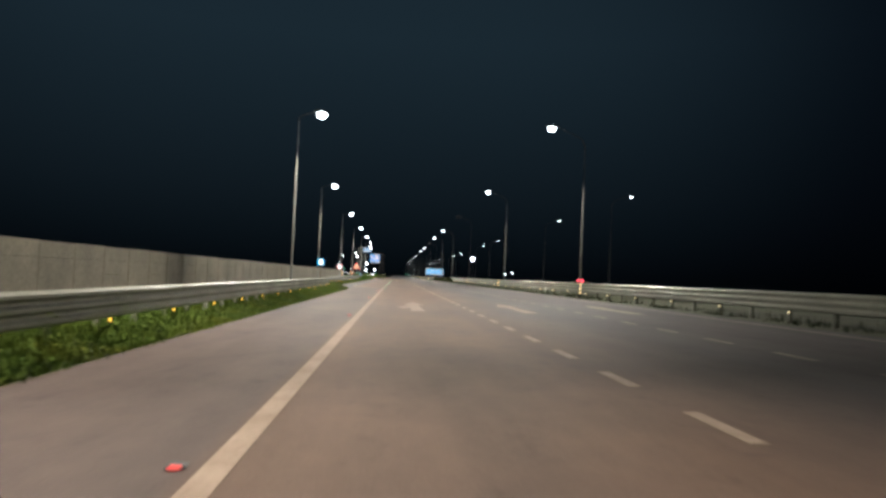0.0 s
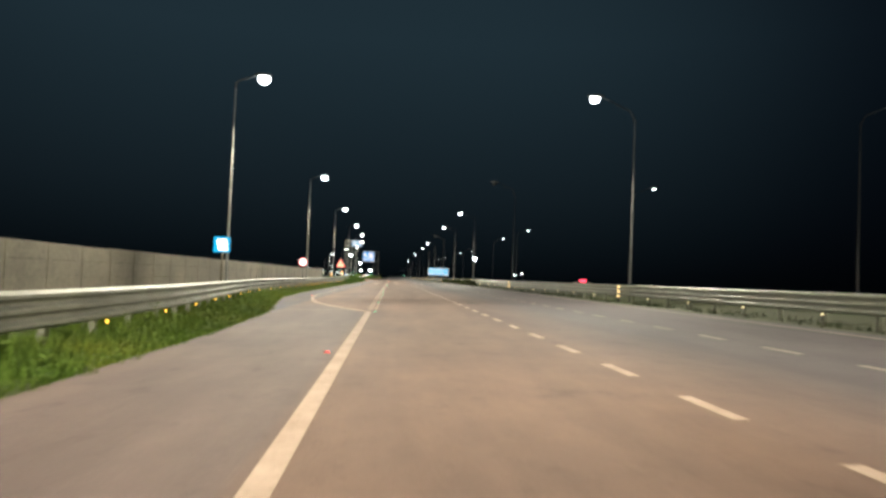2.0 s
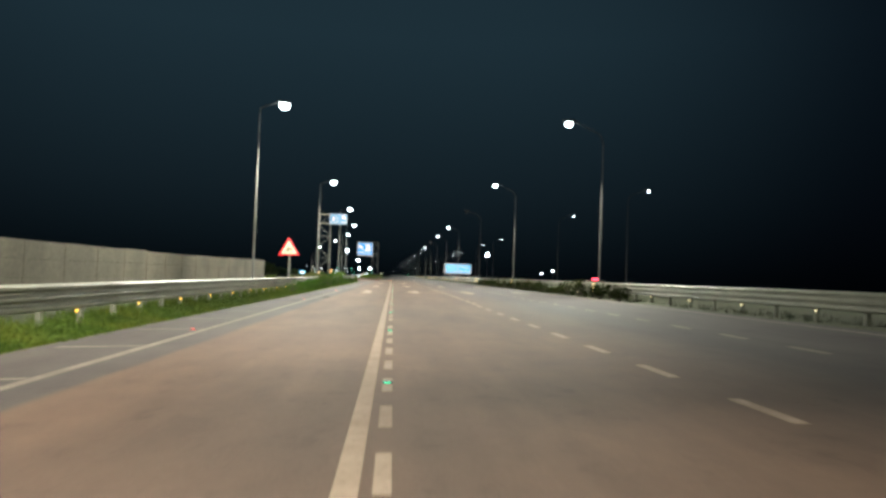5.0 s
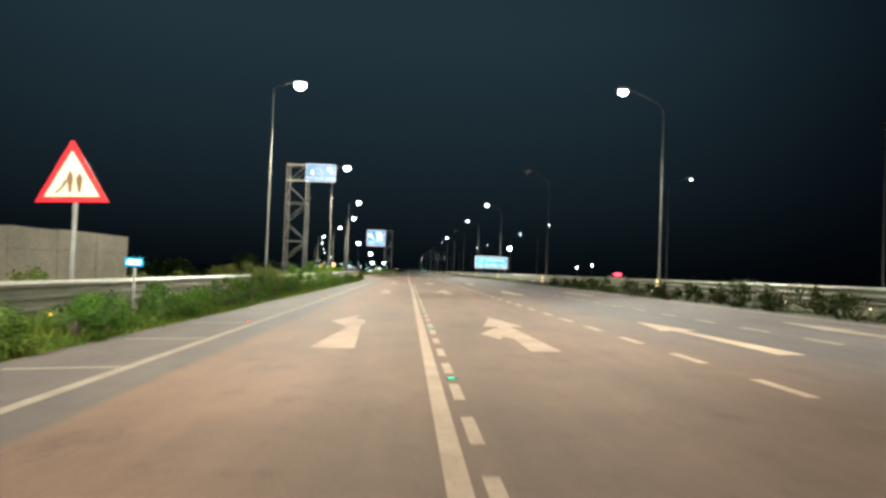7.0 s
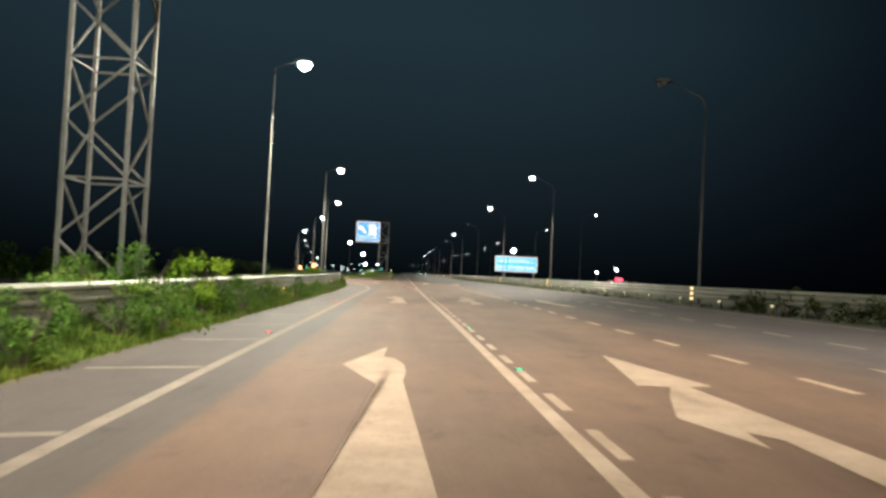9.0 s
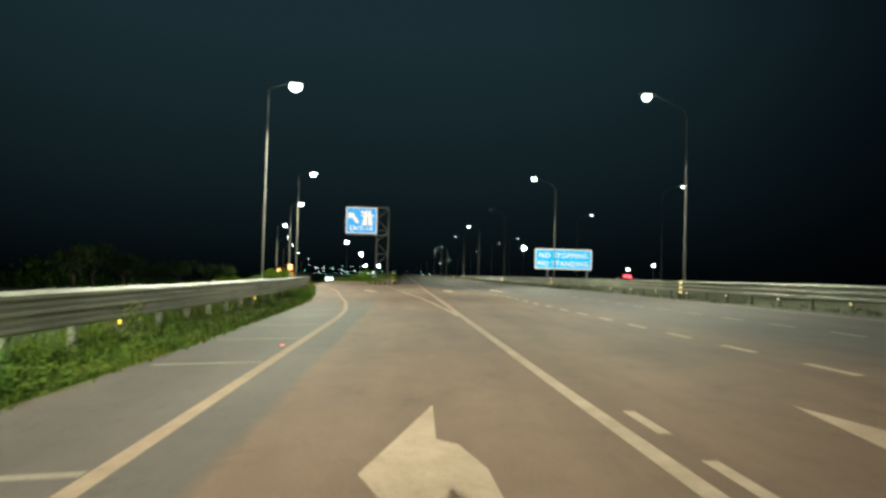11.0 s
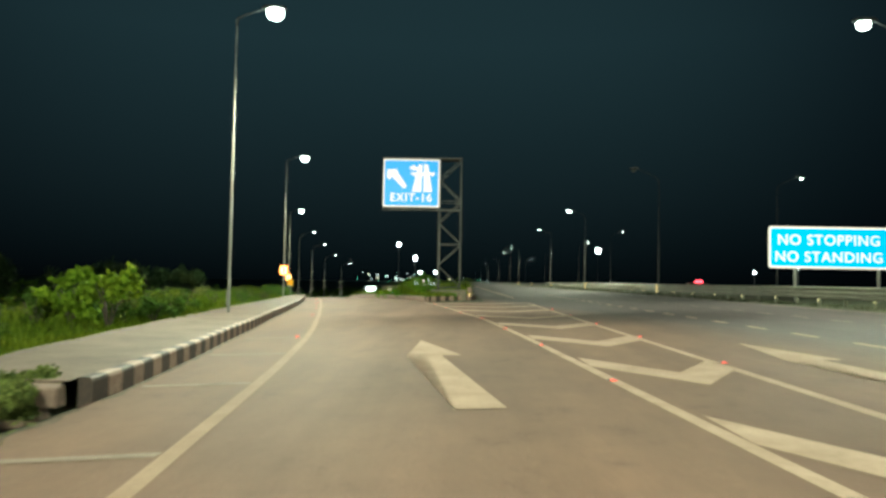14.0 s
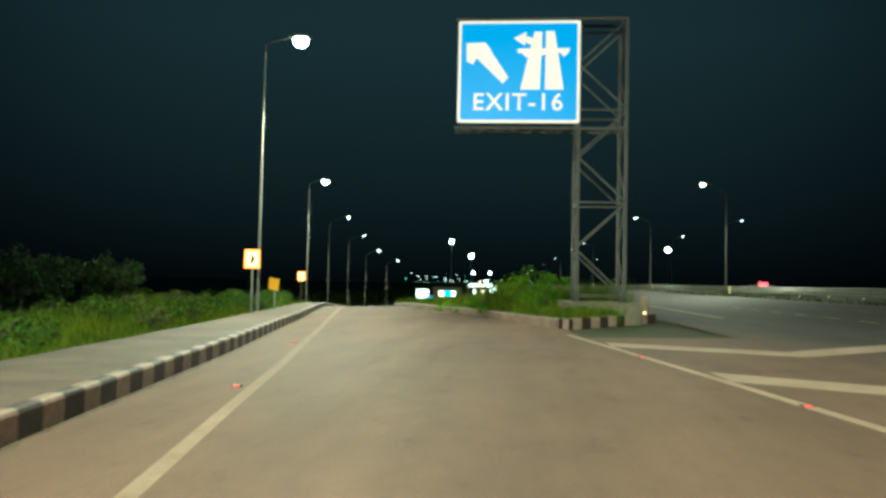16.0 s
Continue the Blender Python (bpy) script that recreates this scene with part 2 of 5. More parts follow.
KERB_PINK = speckled("bare_kerb_concrete", (0.17, 0.115, 0.092), (0.34, 0.245, 0.20), 9.0, 0.85, 1.0)
KERB_BLACK = speckled("kerb_paint_black", (0.014, 0.011, 0.010), (0.065, 0.042, 0.032), 12.0, 0.65, 1.2)
GRASS = leaf_material("grass_blades", (0.040, 0.066, 0.012), (0.108, 0.152, 0.028))
GRASS_DRY = leaf_material("yellowing_grass", (0.038, 0.068, 0.008), (0.140, 0.195, 0.020))
WEED_DARK = leaf_material("dark_weeds", (0.008, 0.012, 0.004), (0.026, 0.034, 0.009))
LEAF_DRY = leaf_material("olive_leaves", (0.045, 0.062, 0.018), (0.14, 0.165, 0.050))
LEAF = leaf_material("shrub_leaves", (0.024, 0.055, 0.010), (0.078, 0.140, 0.026))
# shrub green darkened: the night shade on the trees is in the colour
LEAF_TREE = leaf_material("shaded_tree_leaves", (0.010, 0.020, 0.010), (0.034, 0.054, 0.024))
LEAF_PALE = leaf_material("yellow_green_leaves", (0.06, 0.115, 0.010), (0.16, 0.25, 0.024))
# shrub green brightened: headlamp light on the island bushes is in the colour
LEAF_HEADLIT = leaf_material("headlit_leaves", (0.045, 0.115, 0.010), (0.15, 0.29, 0.026))
BARK = speckled("bark", (0.05, 0.04, 0.03), (0.12, 0.10, 0.08), 14.0, 0.9, 1.0)
LED = glow_material("led_lens", (0.92, 1.0, 0.98), 9.0, (0.9, 0.9, 0.9))
LED_FAR = glow_material("far_led_lens", (0.86, 1.0, 0.96), 13.0, (0.9, 0.9, 0.9))
LED_OFF = speckled("unlit_lens", (0.05, 0.052, 0.052), (0.08, 0.085, 0.085), 8.0, 0.3)
HEAD = speckled("lamp_housing", (0.05, 0.053, 0.053), (0.085, 0.09, 0.09), 10.0, 0.45, 0.8, 0.6)
SIGN_BACK = speckled("sign_back_aluminium", (0.30, 0.30, 0.30), (0.42, 0.42, 0.42), 5.0, 0.5, 0.5, 0.7)
GUTTER = speckled("gutter_dirt", (0.060, 0.043, 0.028), (0.125, 0.088, 0.056), 18.0, 0.9, 1.0)
# pole steel darkened for right-hand and far poles, night shade in the colour
POLE_DIM = speckled("dimmed_pole_steel", (0.10, 0.105, 0.10), (0.17, 0.175, 0.17), 9.0, 0.6, 0.4, 0.1, strength=0.05)
# near-black: shade on arms, unlit poles and far masts is put into the colour
ARM = speckled("unlit_steel", (0.03, 0.032, 0.033), (0.06, 0.062, 0.062), 9.0, 0.6, 0.4, 0.1, strength=0.05)
MAST = speckled("mast_steel", (0.040, 0.043, 0.040), (0.086, 0.086, 0.079), 7.0, 0.6, 0.6, 0.2, strength=0.06)
PAPER = speckled("litter_paper", (0.5, 0.5, 0.48), (0.7, 0.7, 0.68), 20.0, 0.8)

# ------------------------------------------------------------------ the lie of the land
FALL = 0.0266
LEFT_EDGE = [(-60, -2.9), (70, -2.9), (78, -3.2), (94, -5.1), (106, -5.5), (240, -5.65), (254, -6.0), (262, -6.3), (270, -7.0), (278, -7.9), (282, -8.2),
             (286.5, -8.8), (290, -9.35), (294.5, -10.0), (300.8, -11.0), (307.5, -12.0), (311.4, -12.6), (315.5, -13.2), (324.6, -14.8), (329.7, -15.7), (342, -18.2),
             (365, -23.2), (388, -27.0), (408, -29.2), (432, -31.0), (456, -31.4), (520, -31.5)]
LINE_LEFT = [(79, -0.02), (80.2, -0.5), (81.6, -1.0), (84, -1.75), (87, -2.5), (90.5, -3.05), (95.3, -3.55), (100, -3.75), (120, -3.8), (250, -3.8), (254, -3.92), (258.8, -4.25), (262, -4.52), (265, -4.85),
             (270, -5.4), (274, -5.83), (277.8, -6.18), (281.3, -6.54), (284.5, -6.88), (287.5, -7.26), (290.4, -7.63), (294.5, -8.24), (298.5, -8.92), (302.4, -9.56), (306.2, -10.22), (309.5, -10.82), (314.3, -11.65), (318, -12.35), (324, -13.45), (334.5, -15.5), (345, -17.6), (365, -21.6), (388, -25.4), (420, -28.5)]
GORE_LEFT = [(250, -0.2), (254.7, -0.36), (259, -0.56), (262.2, -0.74), (266.2, -0.90), (271.5, -1.28), (278, -1.78), (285.5, -2.25), (291, -2.6), (298.5, -3.2), (303.5, -3.85), (308.5, -4.45), (313, -5.1), (318, -5.85), (321.5, -6.4)]
ISLAND_LEFT = [(323.4, -6.3), (327.4, -7.8), (331.7, -9.0), (339.3, -11.6), (352, -14.6), (370, -18.2), (390, -21.0), (415, -23.5), (520, -24.0)]


def drop(y):
    """How far the slip road has sunk below the main road's plane."""
    u = y - 325.0
    return 0.0 if u <= 0 else (0.0004 * u * u if u < 56 else 1.254 + 0.0448 * (u - 56))


def smooth(a, b, v):
    u = min(max((v - a) / (b - a), 0.0), 1.0)
    return u * u * (3 - 2 * u)


def gz(x, y):
    """Height of the paved plane."""
    z = FALL * min(max(x, -40.0), 13.0)
    if y > 325:
        z -= min(drop(y), 7.0) * smooth(-3.5, -9.0, x)
    return z


def land(x, y):
    """Height of the natural ground: just under the paving, rougher and a little raised beyond it."""
    z = gz(x, y) - 0.05
    edge = along(LEFT_EDGE, y)
    if x < edge - 0.2:
        out = edge - x
        z += 0.05 * smooth(0.2, 1.5, out) + 0.12 * noise.noise(Vector((x * 0.35, y * 0.35, 0))) * smooth(0.4, 2.5, out)
        if y > 281:
            z += 0.2 * smooth(1.0, 1.7, out)
        else:
            z -= 0.24 * smooth(276.0, 280.0, y) * smooth(0.15, 0.7, out)
    if x > 12.4:
        z += 0.12 * smooth(12.4, 14.0, x) + 0.10 * noise.noise(Vector((x * 0.3, y * 0.3, 3)))
        z -= 1.2 * smooth(30.0, 90.0, x)
    if x < -20:
        z -= 1.5 * smooth(-20.0, -60.0, x)
    return z


def grid_mesh(bm, xs, ys, height):
    rows = [[bm.verts.new((x, y, height(x, y))) for x in xs] for y in ys]
    for r0, r1 in zip(rows, rows[1:]):
        for i in range(len(xs) - 1):
            bm.faces.new((r0[i], r0[i + 1], r1[i + 1], r1[i])).smooth = True


xs = [-2600, -1200, -500, -250, -140, -90, -60] + [x * 1.0 for x in range(-50, -24, 3)] + [-24 + 0.75 * i for i in range(33)] + [2, 5, 8, 11, 12, 13, 14, 16, 18, 21, 24, 27, 30, 36, 45, 60, 90, 150, 300, 700, 1500, 2600]
ys = [-1500, -500, -150, -60, -30] + [-10 + 2.0 * i for i in range(260)] + [520, 560, 620, 700, 850, 1100, 1600, 2600, 4200]
bm = bmesh.new()
grid_mesh(bm, sorted(set(xs)), sorted(set(ys)), land)
ground = tagged(part("ground", bm, DIRT), "dark soil verge and dry land under the night sky", "ground", kind="structure")

# paved sheet: main carriageway, exit lane and slip road in one
bm = bmesh.new()
py = [-60 + 2.0 * i for i in range(191)]
rows = []
for y in py:
    x0 = along(LEFT_EDGE, y) + 0.05 * noise.noise(Vector((y * 0.7, 0, 0)))
    x1 = 11.9
    cols = [x0 + (x1 - x0) * i / 24 for i in range(25)]
    rows.append([bm.verts.new((x, y, gz(x, y))) for x in cols])
for r0, r1 in zip(rows, rows[1:]):
    for i in range(24):
        bm.faces.new((r0[i], r0[i + 1], r1[i + 1], r1[i]))
rows = []
for y in [320 + 4.0 * i for i in range(50)]:
    x0, x1 = along(LEFT_EDGE, y), along(ISLAND_LEFT, y) + 0.3
    cols = [x0 + (x1 - x0) * i / 6 for i in range(7)]
    rows.append([bm.verts.new((x, y, gz(x, y) + 0.002)) for x in cols])
for r0, r1 in zip(rows, rows[1:]):
    for i in range(6):
        bm.faces.new((r0[i], r0[i + 1], r1[i + 1], r1[i]))
rows = []
for y in [320, 400, 600, 1000, 1800, 3000]:
    rows.append([bm.verts.new((x, y, gz(x, 0) + 0.003)) for x in (-2.5, 12.0)])
for r0, r1 in zip(rows, rows[1:]):
    bm.faces.new((r0[0], r0[1], r1[1], r1[0]))
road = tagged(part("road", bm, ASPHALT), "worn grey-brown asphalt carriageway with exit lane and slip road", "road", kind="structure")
bm = bmesh.new()
for a, b, x0, x1 in ((-60, 3000, 25.0, 37.5),):
    grid_mesh(bm, [x0, x1], [a, 100, 300, 600, 1200, b], lambda x, y: 0.42)
tagged(part("road", bm, ASPHALT), "far carriageway of dark asphalt beyond the central reserve", "road", kind="structure")

LIFT = 0.006


def strip(bm, table, y0, y1, width, step=2.0, shift=0.0):
    """A painted line that follows a table of (y, x)."""
    n = max(1, int(round((y1 - y0) / step)))
    prev = None
    for i in range(n + 1):
        y = y0 + (y1 - y0) * i / n
        x, dx = along(table, y) + shift, (along(table, y + 0.8) - along(table, y - 0.8)) / 1.6
        nx, ny = 1 / math.hypot(1, dx), -dx / math.hypot(1, dx)
        pair = [bm.verts.new((x + s * nx * width / 2, y + s * ny * width / 2, gz(x + s * nx * width / 2, y) + LIFT)) for s in (-1, 1)]
        if prev:
            bm.faces.new((prev[0], prev[1], pair[1], pair[0]))
        prev = pair


def painted(name, table, y0, y1, width, label="", step=2.0, paint=WHITE):
    bm = bmesh.new()
    strip(bm, table, y0, y1, width, step)
    return part(name, bm, paint, road, label)


MAIN = [(-60, 0.0), (215, 0.0), (236, -0.12), (318, -0.12), (330, 0.0), (3000, 0.0)]
painted("edge_line", MAIN, -20, 79, 0.19)
painted("edge_line", MAIN, 104.6, 318, 0.155)
painted("edge_line", LINE_LEFT, 79, 100, 0.155, step=1.0)
painted("edge_line", LINE_LEFT, 100, 214, 0.155, step=2.0, paint=WORN)
painted("edge_line", LINE_LEFT, 214, 420, 0.155, step=1.0, paint=EXIT_PAINT)
painted("edge_line", GORE_LEFT, 250, 321, 0.155, step=1.5)
painted("edge_line", MAIN, 330, 700, 0.2)
painted("edge_line", [(-60, 11.2), (3000, 11.2)], -20, 600, 0.16, paint=WORN)


def flat_mesh(name, x0, x1, y0, y1, paint=WHITE):
    """A thin painted bar with the road's cross fall."""
    bm = bmesh.new()
    vs = [bm.verts.new((x, y, FALL * x)) for x, y in ((x0, y0), (x1, y0), (x1, y1), (x0, y1))]
    bm.faces.new(vs)
    me = bpy.data.meshes.new(name)
    bm.to_mesh(me)
    bm.free()
    me.materials.append(paint)
    return me


dash = flat_mesh("lane_dash", -0.075, 0.075, -0.64, 0.64)
faint_dash = flat_mesh("lane_dash", -0.07, 0.07, -0.64, 0.64, WORN)
dash_ys = [14.86 + 2.849 * k for k in range(-3, 36)] + [114.6 + 2.917 * k for k in range(1, 15)] + [158.37 + 2.815 * k for k in range(66)]
for x in (3.75, 7.5):
    for y in dash_ys:
        xx = x + (0.09 if y > 150 and x < 5 else 0.0)
        share("lane_dash", dash if x < 5 else faint_dash, Matrix.Translation((xx, y, gz(xx, y) + LIFT)), road)
block = flat_mesh("lane_block", -0.1, 0.1, -0.5, 0.5)
thin = flat_mesh("lane_block", -0.055, 0.055, -0.5, 0.5)
for k in range(-6, 76):
    y = 92.35 + 1.87 * k + (1.2 if k > 24 else 0.0)
    if 79.4 < y < 104.4:
        share("lane_block", block, Matrix.Translation((0, y, LIFT)), road)
    if 79.4 < y < 234:
        share("lane_block", thin, Matrix.Translation((0.21, y, FALL * 0.21 + LIFT)), road)

def fringe(name, y0, y1, wide, rough, step):
    """Washed-in dirt along the left edge of the paving, with a ragged outline."""
    bm = bmesh.new()
    prev = None
    for i in range(int((y1 - y0) / step) + 1):
        y = y0 + i * step
        x = along(LEFT_EDGE, y)
        w = max(0.04, wide + rough * noise.noise(Vector((y * 1.7, 3, 1))) + 0.8 * rough * noise.noise(Vector((y * 5.3, 9, 1))))
        row = [bm.verts.new((u, y, gz(u, y) + 0.004)) for u in (x + 0.005, x + w)]
        if prev:
            bm.faces.new((prev[0], prev[1], row[1], row[0]))
        prev = row
    part(name, bm, GUTTER, road)


fringe("gutter_dirt", 281.5, 380, 0.11, 0.11, 0.15)
fringe("edge_dirt", 8, 281, 0.10, 0.13, 0.2)

# hatching across the hard shoulder
for y in [80.3 + 4.0 * k for k in range(0, 39)] + [238.4 + 4.05 * k for k in range(0, 14)]:
    x1, x0 = along(LINE_LEFT, y) - 0.1, along(LEFT_EDGE, y) + (0.35 if y < 230 else 0.25)
    if y > 280:
        x0 = x1 - 1.3
    if x1 - x0 < 0.3:
        continue
    bm = bmesh.new()
    vs = [bm.verts.new((x, yy, gz(x, yy) + LIFT)) for x, yy in ((x0, y - 0.33), (x1, y - 0.07), (x1, y + 0.07), (x0, y - 0.19))]
    bm.faces.new(vs)
    part("shoulder_hatch", bm, WORN, road)

# chevrons in the gore
for k in range(8):
    y = 277.6 + 5.47 * k
    xl, xr = along(GORE_LEFT, y + 1.8) + 0.1, -0.1
    xm = xl + (xr - xl) * 0.55
    w = 1.25 if k < 4 else 1.05
    bm = bmesh.new()
    pts = [(xl, y + 1.6), (xm, y - 0.5), (xr, y + 1.1), (xr, y + 1.1 + w), (xm, y - 0.5 + w), (xl, y + 1.6 + w * 1.0)]
    vs = [bm.verts.new((x, yy, gz(x, yy) + LIFT)) for x, yy in pts]
    bm.faces.new((vs[0], vs[1], vs[4], vs[5]))
    bm.faces.new((vs[1], vs[2], vs[3], vs[4]))
    part("gore_chevron", bm, WHITE, road)


def arrow(name, outline, x, y, turn=0.0, scale=1.0, paint=WHITE):
    """A painted arrow: outline in metres about its tail's middle, driving along +y."""
    c, s = math.cos(turn), math.sin(turn)
    bm = bmesh.new()
    vs = []
    for u, v in outline:
        px, py_ = x + (u * c - v * s) * scale, y + (u * s + v * c) * scale
        vs.append(bm.verts.new((px, py_, gz(px, py_) + LIFT + 0.002)))
    f = bm.faces.new(vs)
    bmesh.ops.triangulate(bm, faces=[f])
    return part(name, bm, paint, road)


AHEAD_LEFT = [(0.24, 0), (0.13, 5.1), (0.43, 5.2), (0.0, 8.5), (-0.47, 5.2), (-0.11, 5.1), (-0.15, 3.8), (-0.26, 3.95), (-0.37, 4.4), (-0.74, 3.2), (-0.46, 2.0), (-0.37, 2.6), (-0.2, 2.3), (-0.25, 0)]
LEFT_TURN = [(0.32, -0.45), (0.12, 4.4), (0.16, 5.2), (0.14, 6.0), (0.0, 6.7), (-0.16, 6.9), (-0.13, 8.4), (-0.70, 5.9), (-0.18, 4.1), (-0.15, 5.6), (-0.05, 5.45), (-0.01, 5.1), (-0.06, 4.3), (-0.41, -0.45)]
AHEAD = [(0.26, 0), (0.12, 5.3), (0.46, 5.3), (0.0, 8.6), (-0.46, 5.3), (-0.12, 5.3), (-0.26, 0)]
for y in (34.2, 170.4, 198.0, 226.0):
    arrow("lane_arrow", AHEAD_LEFT, 1.88, y)
    arrow("lane_arrow", AHEAD, 5.68, y - 0.3, 0.02, 0.88)
    arrow("lane_arrow", AHEAD, 9.5, y, 0.0, 0.9, WORN)
arrow("lane_arrow", AHEAD, 1.55, 280.0, 0.0)
arrow("lane_arrow", AHEAD, 5.1, 279.5, 0.0)
for y in (171.2, 198.9, 226.3):
    arrow("lane_arrow", LEFT_TURN, -1.46, y)
arrow("lane_arrow", AHEAD, -3.88, 280.9, 0.118, 1.05)

# tar seam between the two layings, a sunk cover and a scrap of tyre
TAR = speckled("tar_seam", (0.05, 0.043, 0.037), (0.095, 0.082, 0.070), 30.0, 0.95)
bm = bmesh.new()
strip(bm, [(250, -2.98), (262, -3.05), (272, -3.2), (284, -3.4)], 256, 275, 0.022, 0.7)
part("tar_seam", bm, TAR, road)
bm = bmesh.new()
add_prism(bm, [(0.34 * math.cos(a * math.pi / 10), 0.34 * math.sin(a * math.pi / 10)) for a in range(20)], Matrix.Translation((4.52, 87.7, gz(4.52, 0) + 0.002)), 0.006)
part("drain_cover", bm, TAR, road)
bm = bmesh.new()
add_box(bm, -0.16, 0.16, -0.07, 0.07, 0.0, 0.03, Matrix.Translation((-3.29, 159.8, gz(-3.29, 0) + 0.004)), 0.01)
tagged(part("tyre_scrap", bm, TAR), "flat black scrap of tyre tread lying on the lane", "debris")

# ------------------------------------------------------------------ kerbs and footpath
KH = 0.28
BLOCK = 0.46


def kerb_line(table, y0, y1, name_parent, side, first=0, plain=False):
    """Painted kerb stones, one mesh a stone, black and white by turns."""
    y, k = y0, first
    while y < y1:
        x, dx = along(table, y), (along(table, y + 0.7) - along(table, y - 0.7)) / 1.4
        step = BLOCK / math.hypot(1, dx)
        m = Matrix.Translation((x, y + step / 2, gz(x, y))) @ Matrix.Rotation(-math.atan(dx), 4, "Z")
        share("kerb_stone", KERB_MESH[(1 if plain else k % 2, side)], m, name_parent)
        y += step
        k += 1


KERB_MESH = {}
for tone, mat in ((0, KERB_BLACK), (1, KERB_WHITE)):
    for side in (-1, 1):
        bm = bmesh.new()
        d = 0.16
        prof = [(0, -0.12), (0.0, KH - 0.05), (0.015 * side, KH - 0.015), (0.04 * side, KH), (d * side, KH), (d * side, -0.12)]
        rings = [[bm.verts.new((x, yy, z)) for x, z in prof] for yy in (-BLOCK / 2 + 0.006, BLOCK / 2 - 0.006)]
        for i in range(6):
            bm.faces.new((rings[0][i], rings[0][(i + 1) % 6], rings[1][(i + 1) % 6], rings[1][i]))
        bm.faces.new(rings[0][::-1])
        bm.faces.new(rings[1])
        bmesh.ops.recalc_face_normals(bm, faces=bm.faces)
        me = bpy.data.meshes.new("kerb_stone")
        bm.to_mesh(me)
        bm.free()
        me.materials.append(mat)
        KERB_MESH[(tone, side)] = me

PATH_W = [(280, 1.2), (284, 2.0), (293, 2.1), (305, 1.95), (315, 1.7), (322, 1.5), (335, 1.2), (420, 1.2)]
bm = bmesh.new()
prev = None
for i in range(120):
    y = 281.2 + i * 1.1
    x1 = along(LEFT_EDGE, y) - 0.15
    x0 = x1 - along(PATH_W, y) + 0.1 * noise.noise(Vector((y * 0.5, 7, 0)))
    zt = gz(x1, y) + KH - 0.008
    row = [bm.verts.new(p) for p in ((x1, y, zt), (x0, y, zt + 0.01), (x0 - 0.02, y, zt - 0.3))]
    if prev:
        for a in range(2):
            bm.faces.new((prev[a], row[a], row[a + 1], prev[a + 1]))
    else:
        bm.faces.new(row)
    prev = row
footpath = tagged(part("pavement", bm, PAVING), "pale concrete footpath behind a black and white kerb", "footpath", kind="structure")
kerb_line(LEFT_EDGE, 281.4, 392, footpath, -1)
# the footpath's broken end: cracked coping over a rough concrete face, a fallen slab and a dark stub
def broken(bm, amount):
    bmesh.ops.subdivide_edges(bm, edges=bm.edges[:], cuts=2, use_grid_fill=True)
    for v in bm.verts:
        v.co += Vector((noise.noise(v.co * 5.0), noise.noise(v.co * 5.0 + Vector((7, 0, 0))), noise.noise(v.co * 6.0 + Vector((0, 9, 0))))) * amount


ez = gz(-9.0, 281)
bm = bmesh.new()
add_box(bm, -9.95, -8.30, 280.92, 281.16, ez + 0.035, ez + KH - 0.02, None, 0.02)
broken(bm, 0.03)
part("end_coping", bm, KERB_PINK, footpath, "cracked pinkish concrete end coping")
bm = bmesh.new()
add_box(bm, -9.7, -8.42, 280.86, 281.10, ez - 0.45, ez + 0.02, None, 0.02)
broken(bm, 0.04)
part("end_face", bm, KERB_PINK, footpath, "rough pinkish concrete face under the coping")
bm = bmesh.new()
add_box(bm, -0.045, 0.045, -0.045, 0.045, -0.4, KH, Matrix.Translation((-9.78, 280.80, ez)), 0.008)
part("end_stub", bm, BARK, footpath, "dark stub at the footpath's end")
bm = bmesh.new()
add_box(bm, -0.42, 0.42, -0.16, 0.16, -0.05, 0.05, Matrix.Translation((-8.72, 280.66, ez - 0.13)) @ Matrix.Rotation(radians(-28), 4, "X") @ Matrix.Rotation(radians(8), 4, "Z"), 0.02)
broken(bm, 0.03)
tagged(part("kerb_slab", bm, KERB_PINK), "fallen pinkish concrete slab leaning on the footpath's end", "concrete slab")
island = new("traffic_island")
tagged(island, "grassed traffic island with a black and white kerb", "traffic island")
bm = bmesh.new()
prev = None
for i in range(60):
    y = 323.6 + i * 2.0
    xl = along(ISLAND_LEFT, y) + 0.12
    xr = min(-2.9, -6.2 + (y - 323.4) * 0.86) - 0.12
    if xr < xl + 0.1:
        xr = xl + 0.1
    row = []
    for k in range(7):
        x = xl + (xr - xl) * k / 6
        zc = gz(x, y) + KH - 0.03 + 0.3 * math.sin(math.pi * k / 6) * smooth(323, 334, y)
        row.append(bm.verts.new((x, y, zc)))
    if prev:
        for k in range(6):
            bm.faces.new((prev[k], prev[k + 1], row[k + 1], row[k]))
    prev = row
part("island_soil", bm, DIRT, island)
kerb_line(ISLAND_LEFT, 323.4, 380, island, 1, 1, True)
n = 11
for k in range(n):
    a, b = Vector((-6.25, 323.45, 0)), Vector((-2.95, 327.3, 0))
    p = a.lerp(b, (k + 0.5) / n)
    m = Matrix.Translation((p.x, p.y, gz(p.x, p.y))) @ Matrix.Rotation(math.atan2(b.y - a.y, b.x - a.x) - math.pi / 2, 4, "Z")
    share("kerb_stone", KERB_MESH[(k % 2, -1)], m, island)
kerb_line([(320, -2.9), (500, -2.9)], 327.4, 372, island, -1)

